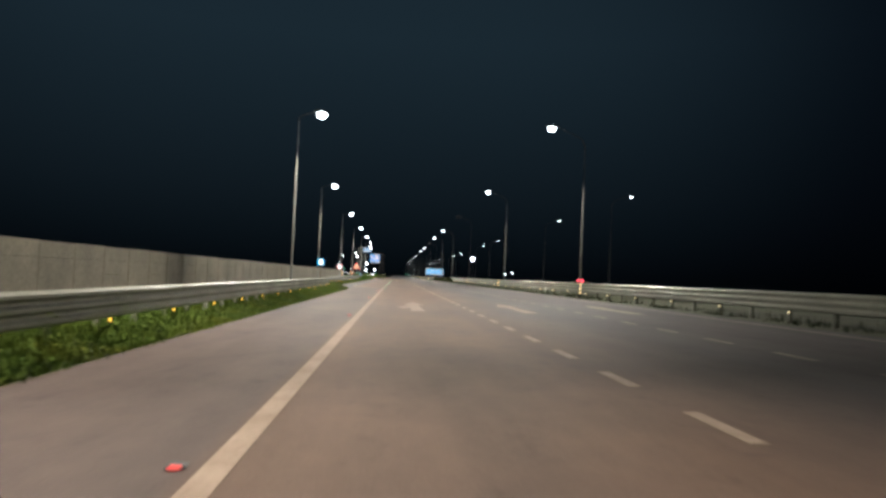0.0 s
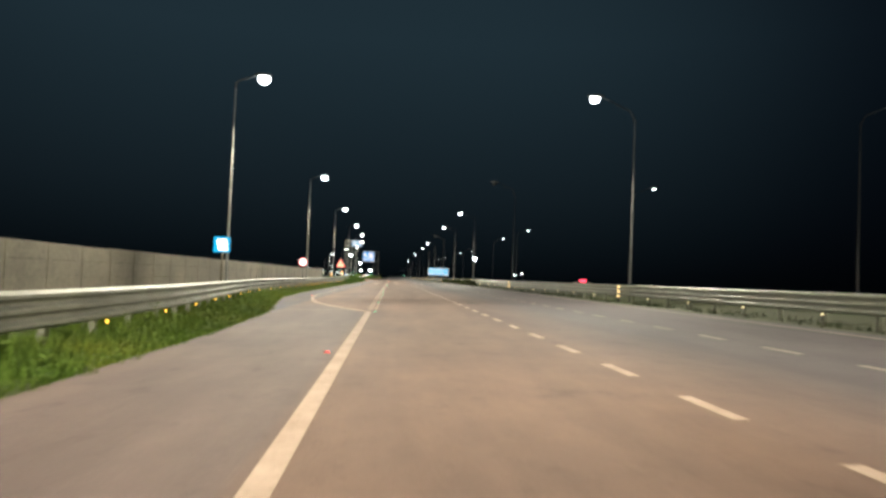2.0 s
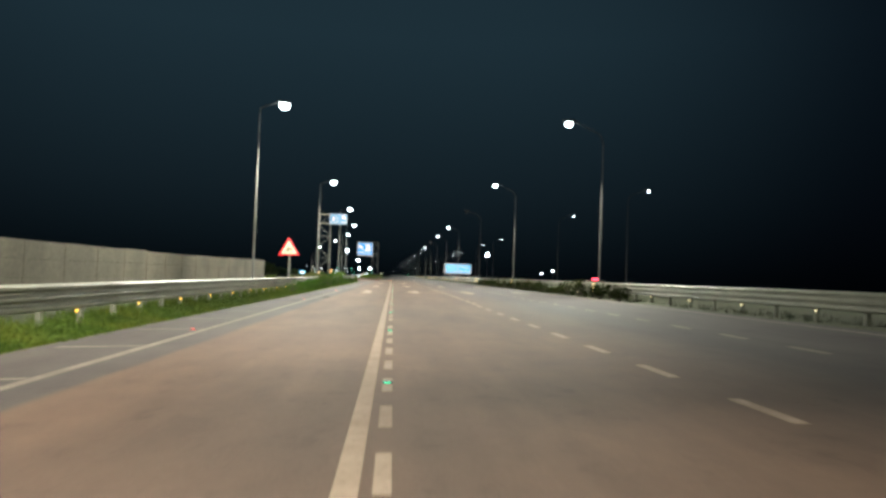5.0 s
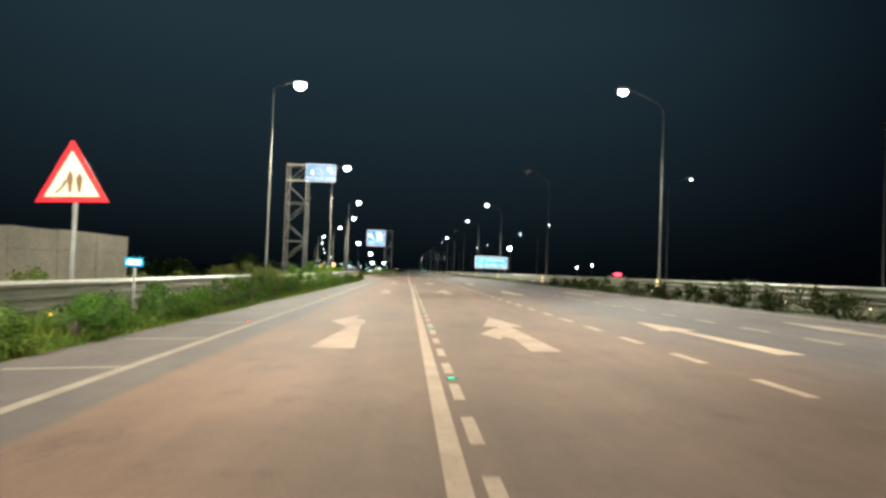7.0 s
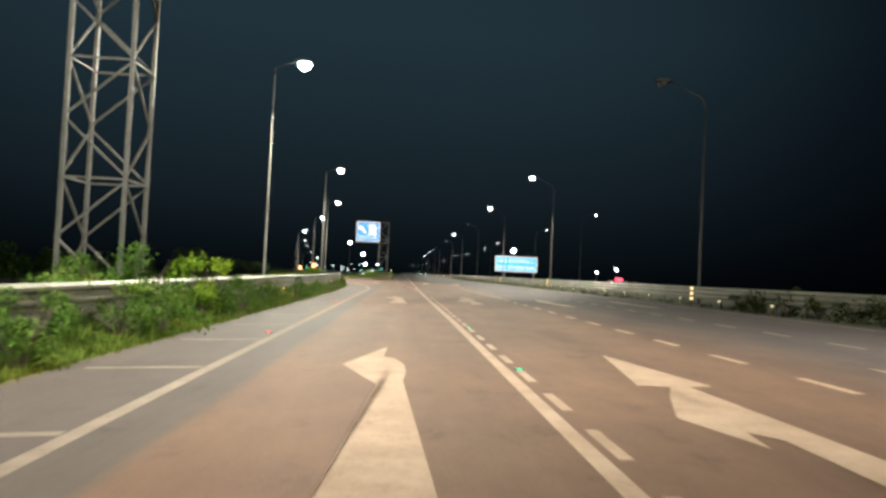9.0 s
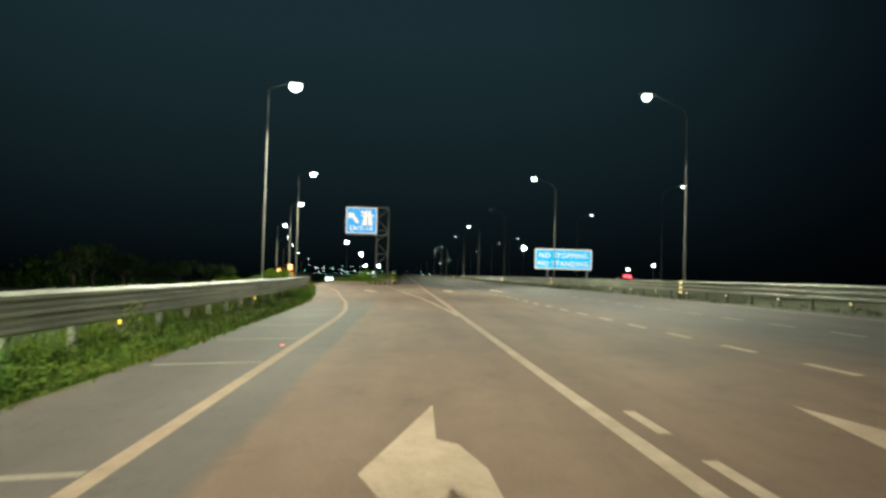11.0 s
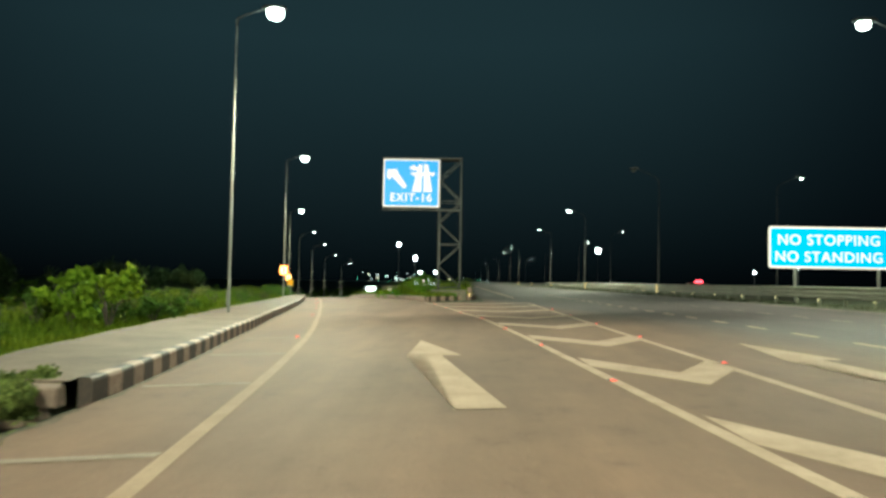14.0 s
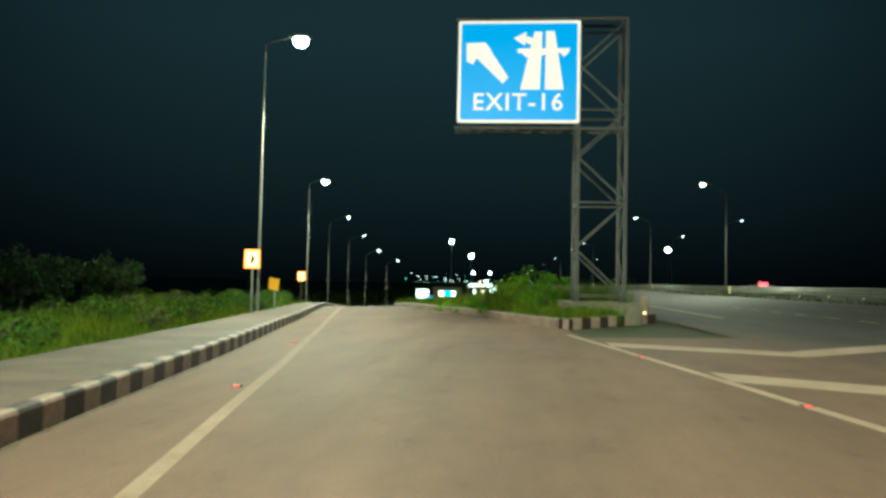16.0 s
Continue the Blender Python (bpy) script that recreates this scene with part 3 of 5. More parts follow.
# ------------------------------------------------------------------ guard rails
BEAM = [(0.0, 0.0), (0.03, -0.02), (0.085, -0.055), (0.085, -0.105), (0.01, -0.16), (0.01, -0.20), (0.085, -0.255), (0.085, -0.305), (0.01, -0.36), (0.01, -0.40), (0.085, -0.455), (0.085, -0.505), (0.0, -0.55)]


def guard_rail(name, label, table, top, y0, y1, side, step, thing_group, steel=STEEL):
    """A three-wave beam on posts. table: (y, x) of the beam, top: (y, height over the plane), side: +1 faces +x."""
    rail = new(name)
    tagged(rail, label, "guard rail", thing_group)
    seg = step * 2
    y = y0
    while y < y1 - 0.1:
        bm = bmesh.new()
        rings = []
        for i in range(3):
            yy = min(y + seg * i / 2, y1)
            x, z = along(table, yy), 0
            z = gz(x, yy if yy < 320 else 0) + along(top, yy)
            sag = 0.008 * noise.noise(Vector((yy * 3.1, 5, side)))
            rings.append([bm.verts.new((x + side * u, yy + (0.0 if i else -0.06), z + v + sag)) for u, v in BEAM])
        for r0, r1 in zip(rings, rings[1:]):
            for i in range(len(BEAM) - 1):
                bm.faces.new((r0[i], r0[i + 1], r1[i + 1], r1[i]))
        back = [[bm.verts.new(v.co - Vector((side * 0.004, 0, 0))) for v in r] for r in rings]
        for r0, r1 in zip(back, back[1:]):
            for i in range(len(BEAM) - 1):
                bm.faces.new((r0[i], r1[i], r1[i + 1], r0[i + 1]))
        part("beam", bm, steel, rail)
        for py_ in (y + seg * 0.25, y + seg * 0.75):
            if py_ > y1:
                continue
            x = along(table, py_)
            g = gz(x, py_ if py_ < 320 else 0)
            z = g + along(top, py_)
            bm = bmesh.new()
            add_box(bm, x - side * 0.20 - 0.05, x - side * 0.20 + 0.05, py_ - 0.07, py_ + 0.07, g - 0.4, z - 0.03)
            add_box(bm, min(x, x - side * 0.17), max(x, x - side * 0.17), py_ - 0.04, py_ + 0.04, z - 0.42, z - 0.10)
            part("post", bm, steel, rail)
        y += seg
    return rail


LEFT_RAIL = [(-60, -4.15), (66, -4.2), (72, -4.45), (82, -5.4), (92, -6.3), (100, -6.6), (245, -6.65), (256, -6.8), (268, -7.4), (278, -8.2)]
LEFT_TOP = [(-60, 0.88), (20, 0.88), (35, 0.91), (60, 0.94), (90, 0.96), (180, 1.02), (205, 1.0), (258, 1.11), (270, 1.17), (278, 1.12)]
guard_rail("guard_rail", "galvanised three-wave steel guard rail above the weedy verge", LEFT_RAIL, LEFT_TOP, 8, 278, 1, 2.0, "guard rails")
RIGHT_RAIL = [(-60, 12.75), (3000, 12.75)]
RIGHT_TOP = [(-60, 0.92), (3000, 0.9)]
guard_rail("guard_rail", "galvanised three-wave steel guard rail along the central reserve", RIGHT_RAIL, RIGHT_TOP, 20, 420, -1, 2.4, "guard rails", STEEL_DIM)
guard_rail("guard_rail", "galvanised steel guard rail beyond the central reserve", [(-60, 24.3), (3000, 24.3)], [(-60, 0.9), (3000, 0.9)], 60, 520, -1, 5.0, "guard rails", STEEL_DIM)

# amber reflectors on the rail posts
# the headlamp light they would return is put in as emission
AMBER = glow_material("glow_amber_reflector", (1.0, 0.55, 0.06), 2.2, (0.8, 0.35, 0.03))
PALE_REFLECTOR = glow_material("glow_pale_reflector", (1.0, 0.80, 0.42), 1.6, (0.7, 0.6, 0.4))
RED_STUD = glow_material("red_led_stud", (1.0, 0.10, 0.08), 1.5, (0.5, 0.02, 0.02))
GREEN_STUD = glow_material("green_led_stud", (0.05, 0.9, 0.45), 1.0, (0.02, 0.4, 0.2))


def small_plate(name, w, h, mat):
    bm = bmesh.new()
    add_box(bm, -w / 2, w / 2, -0.012, 0.012, -h / 2, h / 2, None, 0.004)
    me = bpy.data.meshes.new(name)
    bm.to_mesh(me)
    bm.free()
    me.materials.append(mat)
    return me


refl = small_plate("reflector", 0.045, 0.06, AMBER)
for k in range(66):
    y = 11.15 + 4.0 * k + (1.2 if k > 21 else 0.0)
    if y > 276 or (y > 175 and k % 3):
        continue
    x = along(LEFT_RAIL, y)
    ob = new("reflector", refl)
    ob.matrix_basis = Matrix.Translation((x + 0.02, y - 0.09, gz(x, y) + along(LEFT_TOP, y) - 0.60))
    tagged(ob, "small amber reflector on a guard rail post", "reflector", "rail reflectors")
refl_r = small_plate("reflector", 0.05, 0.065, PALE_REFLECTOR)
for k in range(70):
    y = 26.0 + 4.8 * k
    ob = new("reflector", refl_r)
    ob.matrix_basis = Matrix.Translation((12.85, y - 0.10, gz(12.85, 0) + 0.30))
    tagged(ob, "small pale reflector on a central guard rail post", "reflector", "rail reflectors")


def stud(x, y, mat, label):
    bm = bmesh.new()
    vs = add_box(bm, -0.06, 0.06, -0.05, 0.05, 0.0, 0.018, None, 0.006)
    ob = part("road_stud", bm, HEAD)
    ob.matrix_basis = Matrix.Translation((x, y, gz(x, y) + 0.007))
    tagged(ob, label, "road stud", "road studs")
    bm = bmesh.new()
    add_box(bm, -0.038, 0.038, -0.058, -0.044, 0.004, 0.019)
    part("stud_lens", bm, mat, ob)


for y in (13.5, 30.9, 48.0, 65.3):
    stud(-0.24, y, RED_STUD, "red glowing road stud beside the edge line")
for y in (78.9, 87.4, 95.3, 104.2, 112.0, 120, 128, 136, 144, 152, 160, 167.4, 174.9, 182.4, 189.6, 196.9, 204.5, 212):
    stud(0.21, y, GREEN_STUD, "green glowing road stud between the lane lines")
for y in (98.3, 116.4, 136, 156.5, 176.6, 193, 209.8, 225, 240.9, 260.1, 275.5, 291.2, 303, 311.2, 318.3, 330):
    stud(along(LINE_LEFT, y) - 0.22, y, RED_STUD, "red glowing road stud beside the exit edge line")
for k in range(12):
    y = 256.0 + 5.4 * k
    stud(along(GORE_LEFT, y) - 0.02, y, RED_STUD, "red glowing road stud on the gore line")
for k in range(10):
    stud(0.0, 258.0 + 5.4 * k, RED_STUD, "red glowing road stud on the gore line")


# ------------------------------------------------------------------ street lamps
def street_lamp(name, label, height, arm, lit, power, lens, steel, glow=LED):
    """A tapered steel pole with one arm along +x and an LED head; the foot is at the origin."""
    lamp = new(name)
    tagged(lamp, label, "street lamp", "street lamps")
    bm = bmesh.new()
    add_box(bm, -0.19, 0.19, -0.19, 0.19, -0.3, 0.03, None, 0.01)
    part("base_plate", bm, CONCRETE, lamp)
    bm = bmesh.new()
    rise = 0.35 if arm < 1.7 else 1.1
    add_tube(bm, [(0, 0, 0), (0, 0, 0.35), (0, 0, height - rise)], [0.060, 0.056, 0.032], 10)
    add_box(bm, -0.055, 0.055, -0.112, -0.09, 0.55, 1.05, None, 0.006)
    part("pole", bm, steel, lamp)
    bm = bmesh.new()
    add_tube(bm, [(0, 0, height - rise - 0.25), (0.03, 0, height - rise + 0.02), (0.25, 0, height - rise * 0.6), (arm - 0.35, 0, height + 0.02)], [0.038, 0.036, 0.032, 0.026], 8)
    part("arm", bm, ARM, lamp)
    bm = bmesh.new()
    add_prism(bm, rounded(0.86, 0.34, 0.12), Matrix.Translation((arm, 0, height + 0.0)), 0.09)
    add_prism(bm, rounded(0.5, 0.22, 0.08), Matrix.Translation((arm - 0.1, 0, height + 0.088)), 0.05)
    head = part("luminaire", bm, HEAD, lamp)
    # glowing bowl made oversize to stand in for the lamp's glare
    bm = bmesh.new()
    bmesh.ops.create_uvsphere(bm, u_segments=16, v_segments=10, radius=1.0)
    bmesh.ops.delete(bm, geom=[v for v in bm.verts if v.co.z > 0.5], context="VERTS")
    bmesh.ops.transform(bm, matrix=Matrix.Translation((arm + 0.04, 0, height - 0.10)) @ Matrix.Diagonal((lens, lens * 0.9, lens * 0.9, 1)), verts=bm.verts)
    for fc in bm.faces:
        fc.smooth = True
    part("lens", bm, glow if lit else LED_OFF, head)
    if lit and power:
        # two banks of optics throw up and down the road and across it
        for tilt in (-52, 52):
            li = bpy.data.lights.new("street_light", "AREA")
            li.shape, li.size, li.size_y, li.energy, li.color, li.spread = "RECTANGLE", 0.34, 0.2, power, LAMP_TINT, radians(126)
            lo = new("street_light", li)
            lo.parent = lamp
            lo.matrix_basis = Matrix.Translation((arm + 0.04, math.copysign(0.12, tilt), height - 0.62)) @ Matrix.Rotation(radians(-3), 4, "Y") @ Matrix.Rotation(radians(tilt), 4, "X")
    return lamp


lampL = street_lamp("street_lamp", "tall galvanised street lamp with a lit white LED head", 10.9, 1.3, True, LAMP_POWER * 0.8, 0.31, POLE)
lampR = street_lamp("street_lamp", "tall galvanised street lamp on the central reserve, lit white LED head", 10.75, 2.15, True, LAMP_POWER * 0.88, 0.25, POLE_DIM)
lampRoff = street_lamp("street_lamp", "tall galvanised street lamp on the central reserve, LED head unlit", 10.75, 2.15, False, 0, 0.2, ARM)
lampF = street_lamp("street_lamp", "tall street lamp with a lit white LED head in the distance", 10.75, 2.15, True, LAMP_POWER * 0.7, 0.13, POLE_DIM, LED_FAR)


def foot(x, y, turn=0.0, ramp_side=True):
    return Matrix.Translation((x, y, gz(x, y if ramp_side else 0))) @ Matrix.Rotation(turn, 4, "Z")


left_feet = [(-5.4, 19.0), (-5.1, 53.9), (-7.22, 90.4), (-7.5, 127.3), (-7.6, 162.1), (-7.6, 197.6), (-7.7, 229.2), (-8.96, 265.4), (-12.06, 299.0)]
lampL.matrix_basis = foot(*left_feet[0])
for p in left_feet[1:]:
    copy_thing(lampL, foot(*p))
for x, y, a in ((-17.35, 329.7, 0.15), (-25.0, 365.0, 0.2)):
    copy_thing(lampL, foot(x, y, a))
lampF.matrix_basis = foot(-28.7, 388.0, 0.2)
for x, y, a in ((-30.6, 408, 0.2), (-32.6, 432, 0.1), (-32.8, 456, 0.0)):
    copy_thing(lampF, foot(x, y, a))
right_lit = [(12.72, 55.7), (13.22, 92.2), (12.9, 165.0), (12.72, 197.2), (12.9, 266.4), (12.9, 301.0), (12.9, 375.5)]
right_off = [19.5, 128.7, 230.0, 337.8]
lampR.matrix_basis = foot(*right_lit[0], math.pi, False)
for x, y in right_lit[1:]:
    copy_thing(lampR, foot(x, y, math.pi, False))
lampRoff.matrix_basis = foot(12.9, right_off[0], math.pi, False)
for y in right_off[1:]:
    copy_thing(lampRoff, foot(12.9, y, math.pi, False))
for k in (0, 2, 3, 5, 8, 12, 17):
    copy_thing(lampF, foot(12.9, 413.5 + 37.0 * k, math.pi, False))
lampX = street_lamp("street_lamp", "tall street lamp of the far carriageway with a small lit head", 10.75, 2.15, True, 0, 0.12, ARM, LED_FAR)
lampX.matrix_basis = Matrix.Translation((24.7, 90.7, 0.45))
for y in [127.6, 197.2, 230.5, 304.0, 342.0, 417.0, 455.0] + [491 + 36.6 * k for k in (1, 3, 6, 10, 15)]:
    copy_thing(lampX, Matrix.Translation((24.7, y, 0.45)))

# ------------------------------------------------------------------ boundary wall
wall = tagged(new("wall_precast"), "long grey precast concrete boundary wall beyond the guard rail", "wall", kind="structure")
y = 9.3
k = 0
while y < 188:
    bm = bmesh.new()
    top = 1.95 + 0.2 * smooth(163, 187, y) + 0.05 * noise.noise(Vector((k * 1.7, 0, 0)))
    for c in range(4):
        z0, z1 = -0.5 + c * (top + 0.5) / 4, -0.5 + (c + 1) * (top + 0.5) / 4 - 0.006
        add_box(bm, -11.62, -11.54, y + 0.09, y + 2.91, z0, z1)
    part("panel", bm, CONCRETE, wall)
    bm = bmesh.new()
    add_box(bm, -11.66, -11.525, y - 0.09, y + 0.085, -0.6, top - 0.01, None, 0.01)
    part("post", bm, CONCRETE, wall)
    y += 3.0
    k += 1

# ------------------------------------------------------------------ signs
# sign sheeting: returned headlamp light is put in as emission, sign by sign
SHEET_WHITE = glow_material("glow_sheet_white", (1.0, 0.90, 0.86), 1.5, (0.8, 0.78, 0.75))
SHEET_BLUE = glow_material("glow_sheet_blue", (0.0, 0.32, 0.56), 1.1, (0.01, 0.10, 0.3))
EXIT_WHITE = glow_material("glow_exit_white", (1.0, 0.76, 0.70), 0.68, (0.35, 0.32, 0.30))
TOLL_WHITE = glow_material("glow_toll_white", (0.72, 0.80, 1.0), 0.20, (0.22, 0.23, 0.26))
TOLL_SYMBOL = glow_material("glow_toll_symbol", (1.0, 0.72, 0.52), 0.55, (0.3, 0.25, 0.2))
TOLL_BLUE = glow_material("glow_toll_blue", (0.0, 0.22, 0.46), 0.48, (0.004, 0.035, 0.11))
EXIT_BLUE = glow_material("glow_exit_blue", (0.0, 0.25, 0.62), 0.90, (0.005, 0.06, 0.22))
SHEET_RED = glow_material("glow_sheet_red", (1.0, 0.012, 0.02), 0.62, (0.4, 0.006, 0.012))
SHEET_YELLOW = glow_material("glow_sheet_yellow", (1.0, 0.66, 0.30), 3.0, (0.7, 0.4, 0.02))
# orange halo colour for the rims of the bend chevrons
HALO_ORANGE = glow_material("halo_orange", (1.0, 0.24, 0.03), 3.2, (0.7, 0.2, 0.02))
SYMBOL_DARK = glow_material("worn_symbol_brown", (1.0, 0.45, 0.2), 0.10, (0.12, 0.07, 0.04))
SHEET_DULL = glow_material("glow_dull_yellow", (1.0, 0.45, 0.03), 0.42, (0.5, 0.25, 0.02))
SHEET_BLACK = speckled("sheeting_black", (0.015, 0.012, 0.012), (0.035, 0.03, 0.03), 8.0, 0.5)


def facing(x, y, z, turn=0.0):
    """A sheet's own x to the right and y up, its face towards traffic (-y)."""
    return Matrix.Translation((x, y, z)) @ Matrix.Rotation(turn, 4, "Z") @ Matrix.Rotation(math.pi / 2, 4, "X")


def sheet(name, outline, m, depth, mat, parent, label=""):
    bm = bmesh.new()
    add_prism(bm, outline, m, depth)
    bmesh.ops.recalc_face_normals(bm, faces=bm.faces)
    return part(name, bm, mat, parent, label)


def ring(name, outer, inner, m, depth, mat, parent):
    bm = bmesh.new()
    n = len(outer)
    o = [bm.verts.new(m @ Vector((x, y, depth))) for x, y in outer]
    i = [bm.verts.new(m @ Vector((x, y, depth))) for x, y in inner]
    ol = [bm.verts.new(m @ Vector((x, y, 0))) for x, y in outer]
    for k in range(n):
        q = (k + 1) % n
        bm.faces.new((o[k], o[q], i[q], i[k]))
        bm.faces.new((ol[k], ol[q], o[q], o[k]))
    return part(name, bm, mat, parent)


def lettering(name, text, m, size, depth, mat, parent, space=1.0, bold=0.012):
    cu = bpy.data.curves.new(name, "FONT")
    cu.body, cu.size, cu.align_x, cu.space_character, cu.offset = text, size, "CENTER", space, bold
    cu.extrude = 0.0
    tmp = bpy.data.objects.new(name, cu)
    scene.collection.objects.link(tmp)
    me = bpy.data.meshes.new_from_object(tmp.evaluated_get(bpy.context.evaluated_depsgraph_get()))
    bpy.data.objects.remove(tmp)
    # one part a word: cut at the widest gaps
    xs = sorted(v.co.x for v in me.vertices)
    gaps = sorted(((q - p, (p + q) / 2) for p, q in zip(xs, xs[1:])), reverse=True)[: text.count(" ")]
    cuts = [-1e6] + sorted(g[1] for g in gaps) + [1e6]
    for lo, hi in zip(cuts, cuts[1:]):
        bm = bmesh.new()
        bm.from_mesh(me)
        bmesh.ops.delete(bm, geom=[v for v in bm.verts if not lo < v.co.x < hi], context="VERTS")
        bmesh.ops.transform(bm, matrix=m @ Matrix.Translation((0, 0, depth)), verts=bm.verts)
        part(name, bm, mat, parent)
    bpy.data.meshes.remove(me)


def round_post(name, x, y, z0, z1, r, parent, mat=None):
    bm = bmesh.new()
    add_tube(bm, [(x, y, z0), (x, y, z1)], [r, r], 10)
    return part(name, bm, mat or POLE, parent)


def lattice_tower(parent, x0, x1, y0, y1, z0, z1, bays, w=0.1):
    """Four legs with level and crossing bars."""
    legs = [(x0, y0), (x1, y0), (x1, y1), (x0, y1)]
    for x, y in legs:
        bm = bmesh.new()
        add_bar(bm, (x, y, z0), (x, y, z1), w, w, (0, 1, 0))
        part("leg", bm, MAST, parent)
        bm = bmesh.new()
        add_box(bm, x - 0.16, x + 0.16, y - 0.16, y + 0.16, z0 - 0.02, z0 + 0.03)
        part("base_plate", bm, MAST, parent)
    h = (z1 - z0 - 0.2) / bays
    for k in range(bays + 1):
        for i in range(4):
            (xa, ya), (xb, yb) = legs[i], legs[(i + 1) % 4]
            z = z0 + 0.2 + k * h
            if k % 2 == 0 or k == bays:
                bm = bmesh.new()
                add_bar(bm, (xa, ya, z), (xb, yb, z), w * 0.55)
                part("strut", bm, MAST, parent)
            if k < bays:
                bm = bmesh.new()
                za, zb = (z + 0.05, z + h - 0.05) if (k + i + (i > 1)) % 2 else (z + h - 0.05, z + 0.05)
                add_bar(bm, (xa, ya, za), (xb, yb, zb), w * 0.55)
                part("brace", bm, MAST, parent)


# exit sign on its lattice mast
mast = tagged(new("exit_sign"), "large blue exit sign with white arrow on a steel lattice mast", "road sign")
lattice_tower(mast, -5.62, -4.08, 326.55, 328.05, 0.55, 9.95, 6, 0.105)
bm = bmesh.new()
add_box(bm, -6.1, -3.6, 326.1, 328.5, -0.5, 0.55, None, 0.02)
part("foundation", bm, CONCRETE, mast)
for z in (6.25, 9.9):
    for yy in (326.5, 327.2):
        bm = bmesh.new()
        add_bar(bm, (-9.75, yy, z), (-4.08, yy, z), 0.09)
        part("cross_arm", bm, MAST, mast)
for k in range(8):
    xa = -9.6 + k * 0.55
    bm = bmesh.new()
    add_bar(bm, (xa, 326.5, 6.25), (xa + 0.55, 327.2, 6.25), 0.05)
    part("brace", bm, MAST, mast)
M = facing(-7.63, 326.40, 8.10)
W, H = 4.02, 3.42
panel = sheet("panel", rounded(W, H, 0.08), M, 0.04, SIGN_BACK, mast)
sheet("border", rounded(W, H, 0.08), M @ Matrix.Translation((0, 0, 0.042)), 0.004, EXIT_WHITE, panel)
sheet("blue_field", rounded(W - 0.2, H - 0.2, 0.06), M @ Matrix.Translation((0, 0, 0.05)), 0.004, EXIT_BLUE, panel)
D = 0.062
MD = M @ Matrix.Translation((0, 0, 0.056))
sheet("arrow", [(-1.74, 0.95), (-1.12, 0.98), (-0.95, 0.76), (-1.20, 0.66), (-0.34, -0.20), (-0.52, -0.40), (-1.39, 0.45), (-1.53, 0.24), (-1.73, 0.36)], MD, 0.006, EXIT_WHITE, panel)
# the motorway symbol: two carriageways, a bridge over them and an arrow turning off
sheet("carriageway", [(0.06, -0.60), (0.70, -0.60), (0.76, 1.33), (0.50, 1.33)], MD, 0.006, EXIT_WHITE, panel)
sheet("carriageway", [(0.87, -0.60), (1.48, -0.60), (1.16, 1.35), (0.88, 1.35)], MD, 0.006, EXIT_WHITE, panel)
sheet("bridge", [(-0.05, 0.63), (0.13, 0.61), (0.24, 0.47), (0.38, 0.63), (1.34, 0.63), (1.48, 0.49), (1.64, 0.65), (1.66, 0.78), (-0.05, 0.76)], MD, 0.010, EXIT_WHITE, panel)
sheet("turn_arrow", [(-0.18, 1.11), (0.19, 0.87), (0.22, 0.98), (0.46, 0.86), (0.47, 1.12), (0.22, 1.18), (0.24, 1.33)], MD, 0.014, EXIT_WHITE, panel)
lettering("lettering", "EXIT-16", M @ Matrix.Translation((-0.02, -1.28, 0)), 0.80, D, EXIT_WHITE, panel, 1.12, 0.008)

# stopping sign
ns = tagged(new("no_stopping_sign"), "wide blue sign with white lettering on two posts", "road sign")
M = facing(17.26, 317.2, 3.52)
panel = sheet("panel", rounded(6.9, 2.42, 0.16), M, 0.05, SIGN_BACK, ns)
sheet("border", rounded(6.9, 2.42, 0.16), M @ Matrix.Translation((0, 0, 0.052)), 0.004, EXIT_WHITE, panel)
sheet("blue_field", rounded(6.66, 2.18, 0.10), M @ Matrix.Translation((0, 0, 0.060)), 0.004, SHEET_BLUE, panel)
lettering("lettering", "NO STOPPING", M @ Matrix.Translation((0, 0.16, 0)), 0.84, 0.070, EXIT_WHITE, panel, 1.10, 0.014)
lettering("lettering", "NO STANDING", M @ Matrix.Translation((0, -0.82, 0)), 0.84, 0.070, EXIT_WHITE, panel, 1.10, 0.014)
for x in (15.4, 20.2):
    round_post("post", x, 317.32, 0.2, 4.5, 0.07, ns)

# toll sign on a lattice mast
toll = tagged(new("toll_sign"), "blue direction sign on a tall steel lattice mast", "road sign")
lattice_tower(toll, -9.0, -7.62, 211.4, 212.78, 0.12, 8.35, 6, 0.085)
bm = bmesh.new()
add_box(bm, -9.4, -7.1, 211.0, 213.3, -0.7, 0.12, None, 0.02)
part("foundation", bm, CONCRETE, toll)
for z in (7.2, 8.3):
    bm = bmesh.new()
    add_bar(bm, (-9.0, 211.33, z), (-5.66, 211.33, z), 0.08)
    part("cross_arm", bm, STEEL, toll)
M = facing(-6.63, 211.2, 7.78) @ Matrix.Diagonal((0.89, 0.86, 1, 1))
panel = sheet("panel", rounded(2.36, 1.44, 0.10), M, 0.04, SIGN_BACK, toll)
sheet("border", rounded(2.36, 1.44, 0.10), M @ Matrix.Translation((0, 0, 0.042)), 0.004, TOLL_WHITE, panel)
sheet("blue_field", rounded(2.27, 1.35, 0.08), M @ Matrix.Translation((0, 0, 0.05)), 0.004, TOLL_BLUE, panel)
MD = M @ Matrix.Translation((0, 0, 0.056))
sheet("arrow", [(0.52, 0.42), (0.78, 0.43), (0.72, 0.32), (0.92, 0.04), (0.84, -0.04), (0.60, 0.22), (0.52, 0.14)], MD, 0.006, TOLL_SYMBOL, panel)
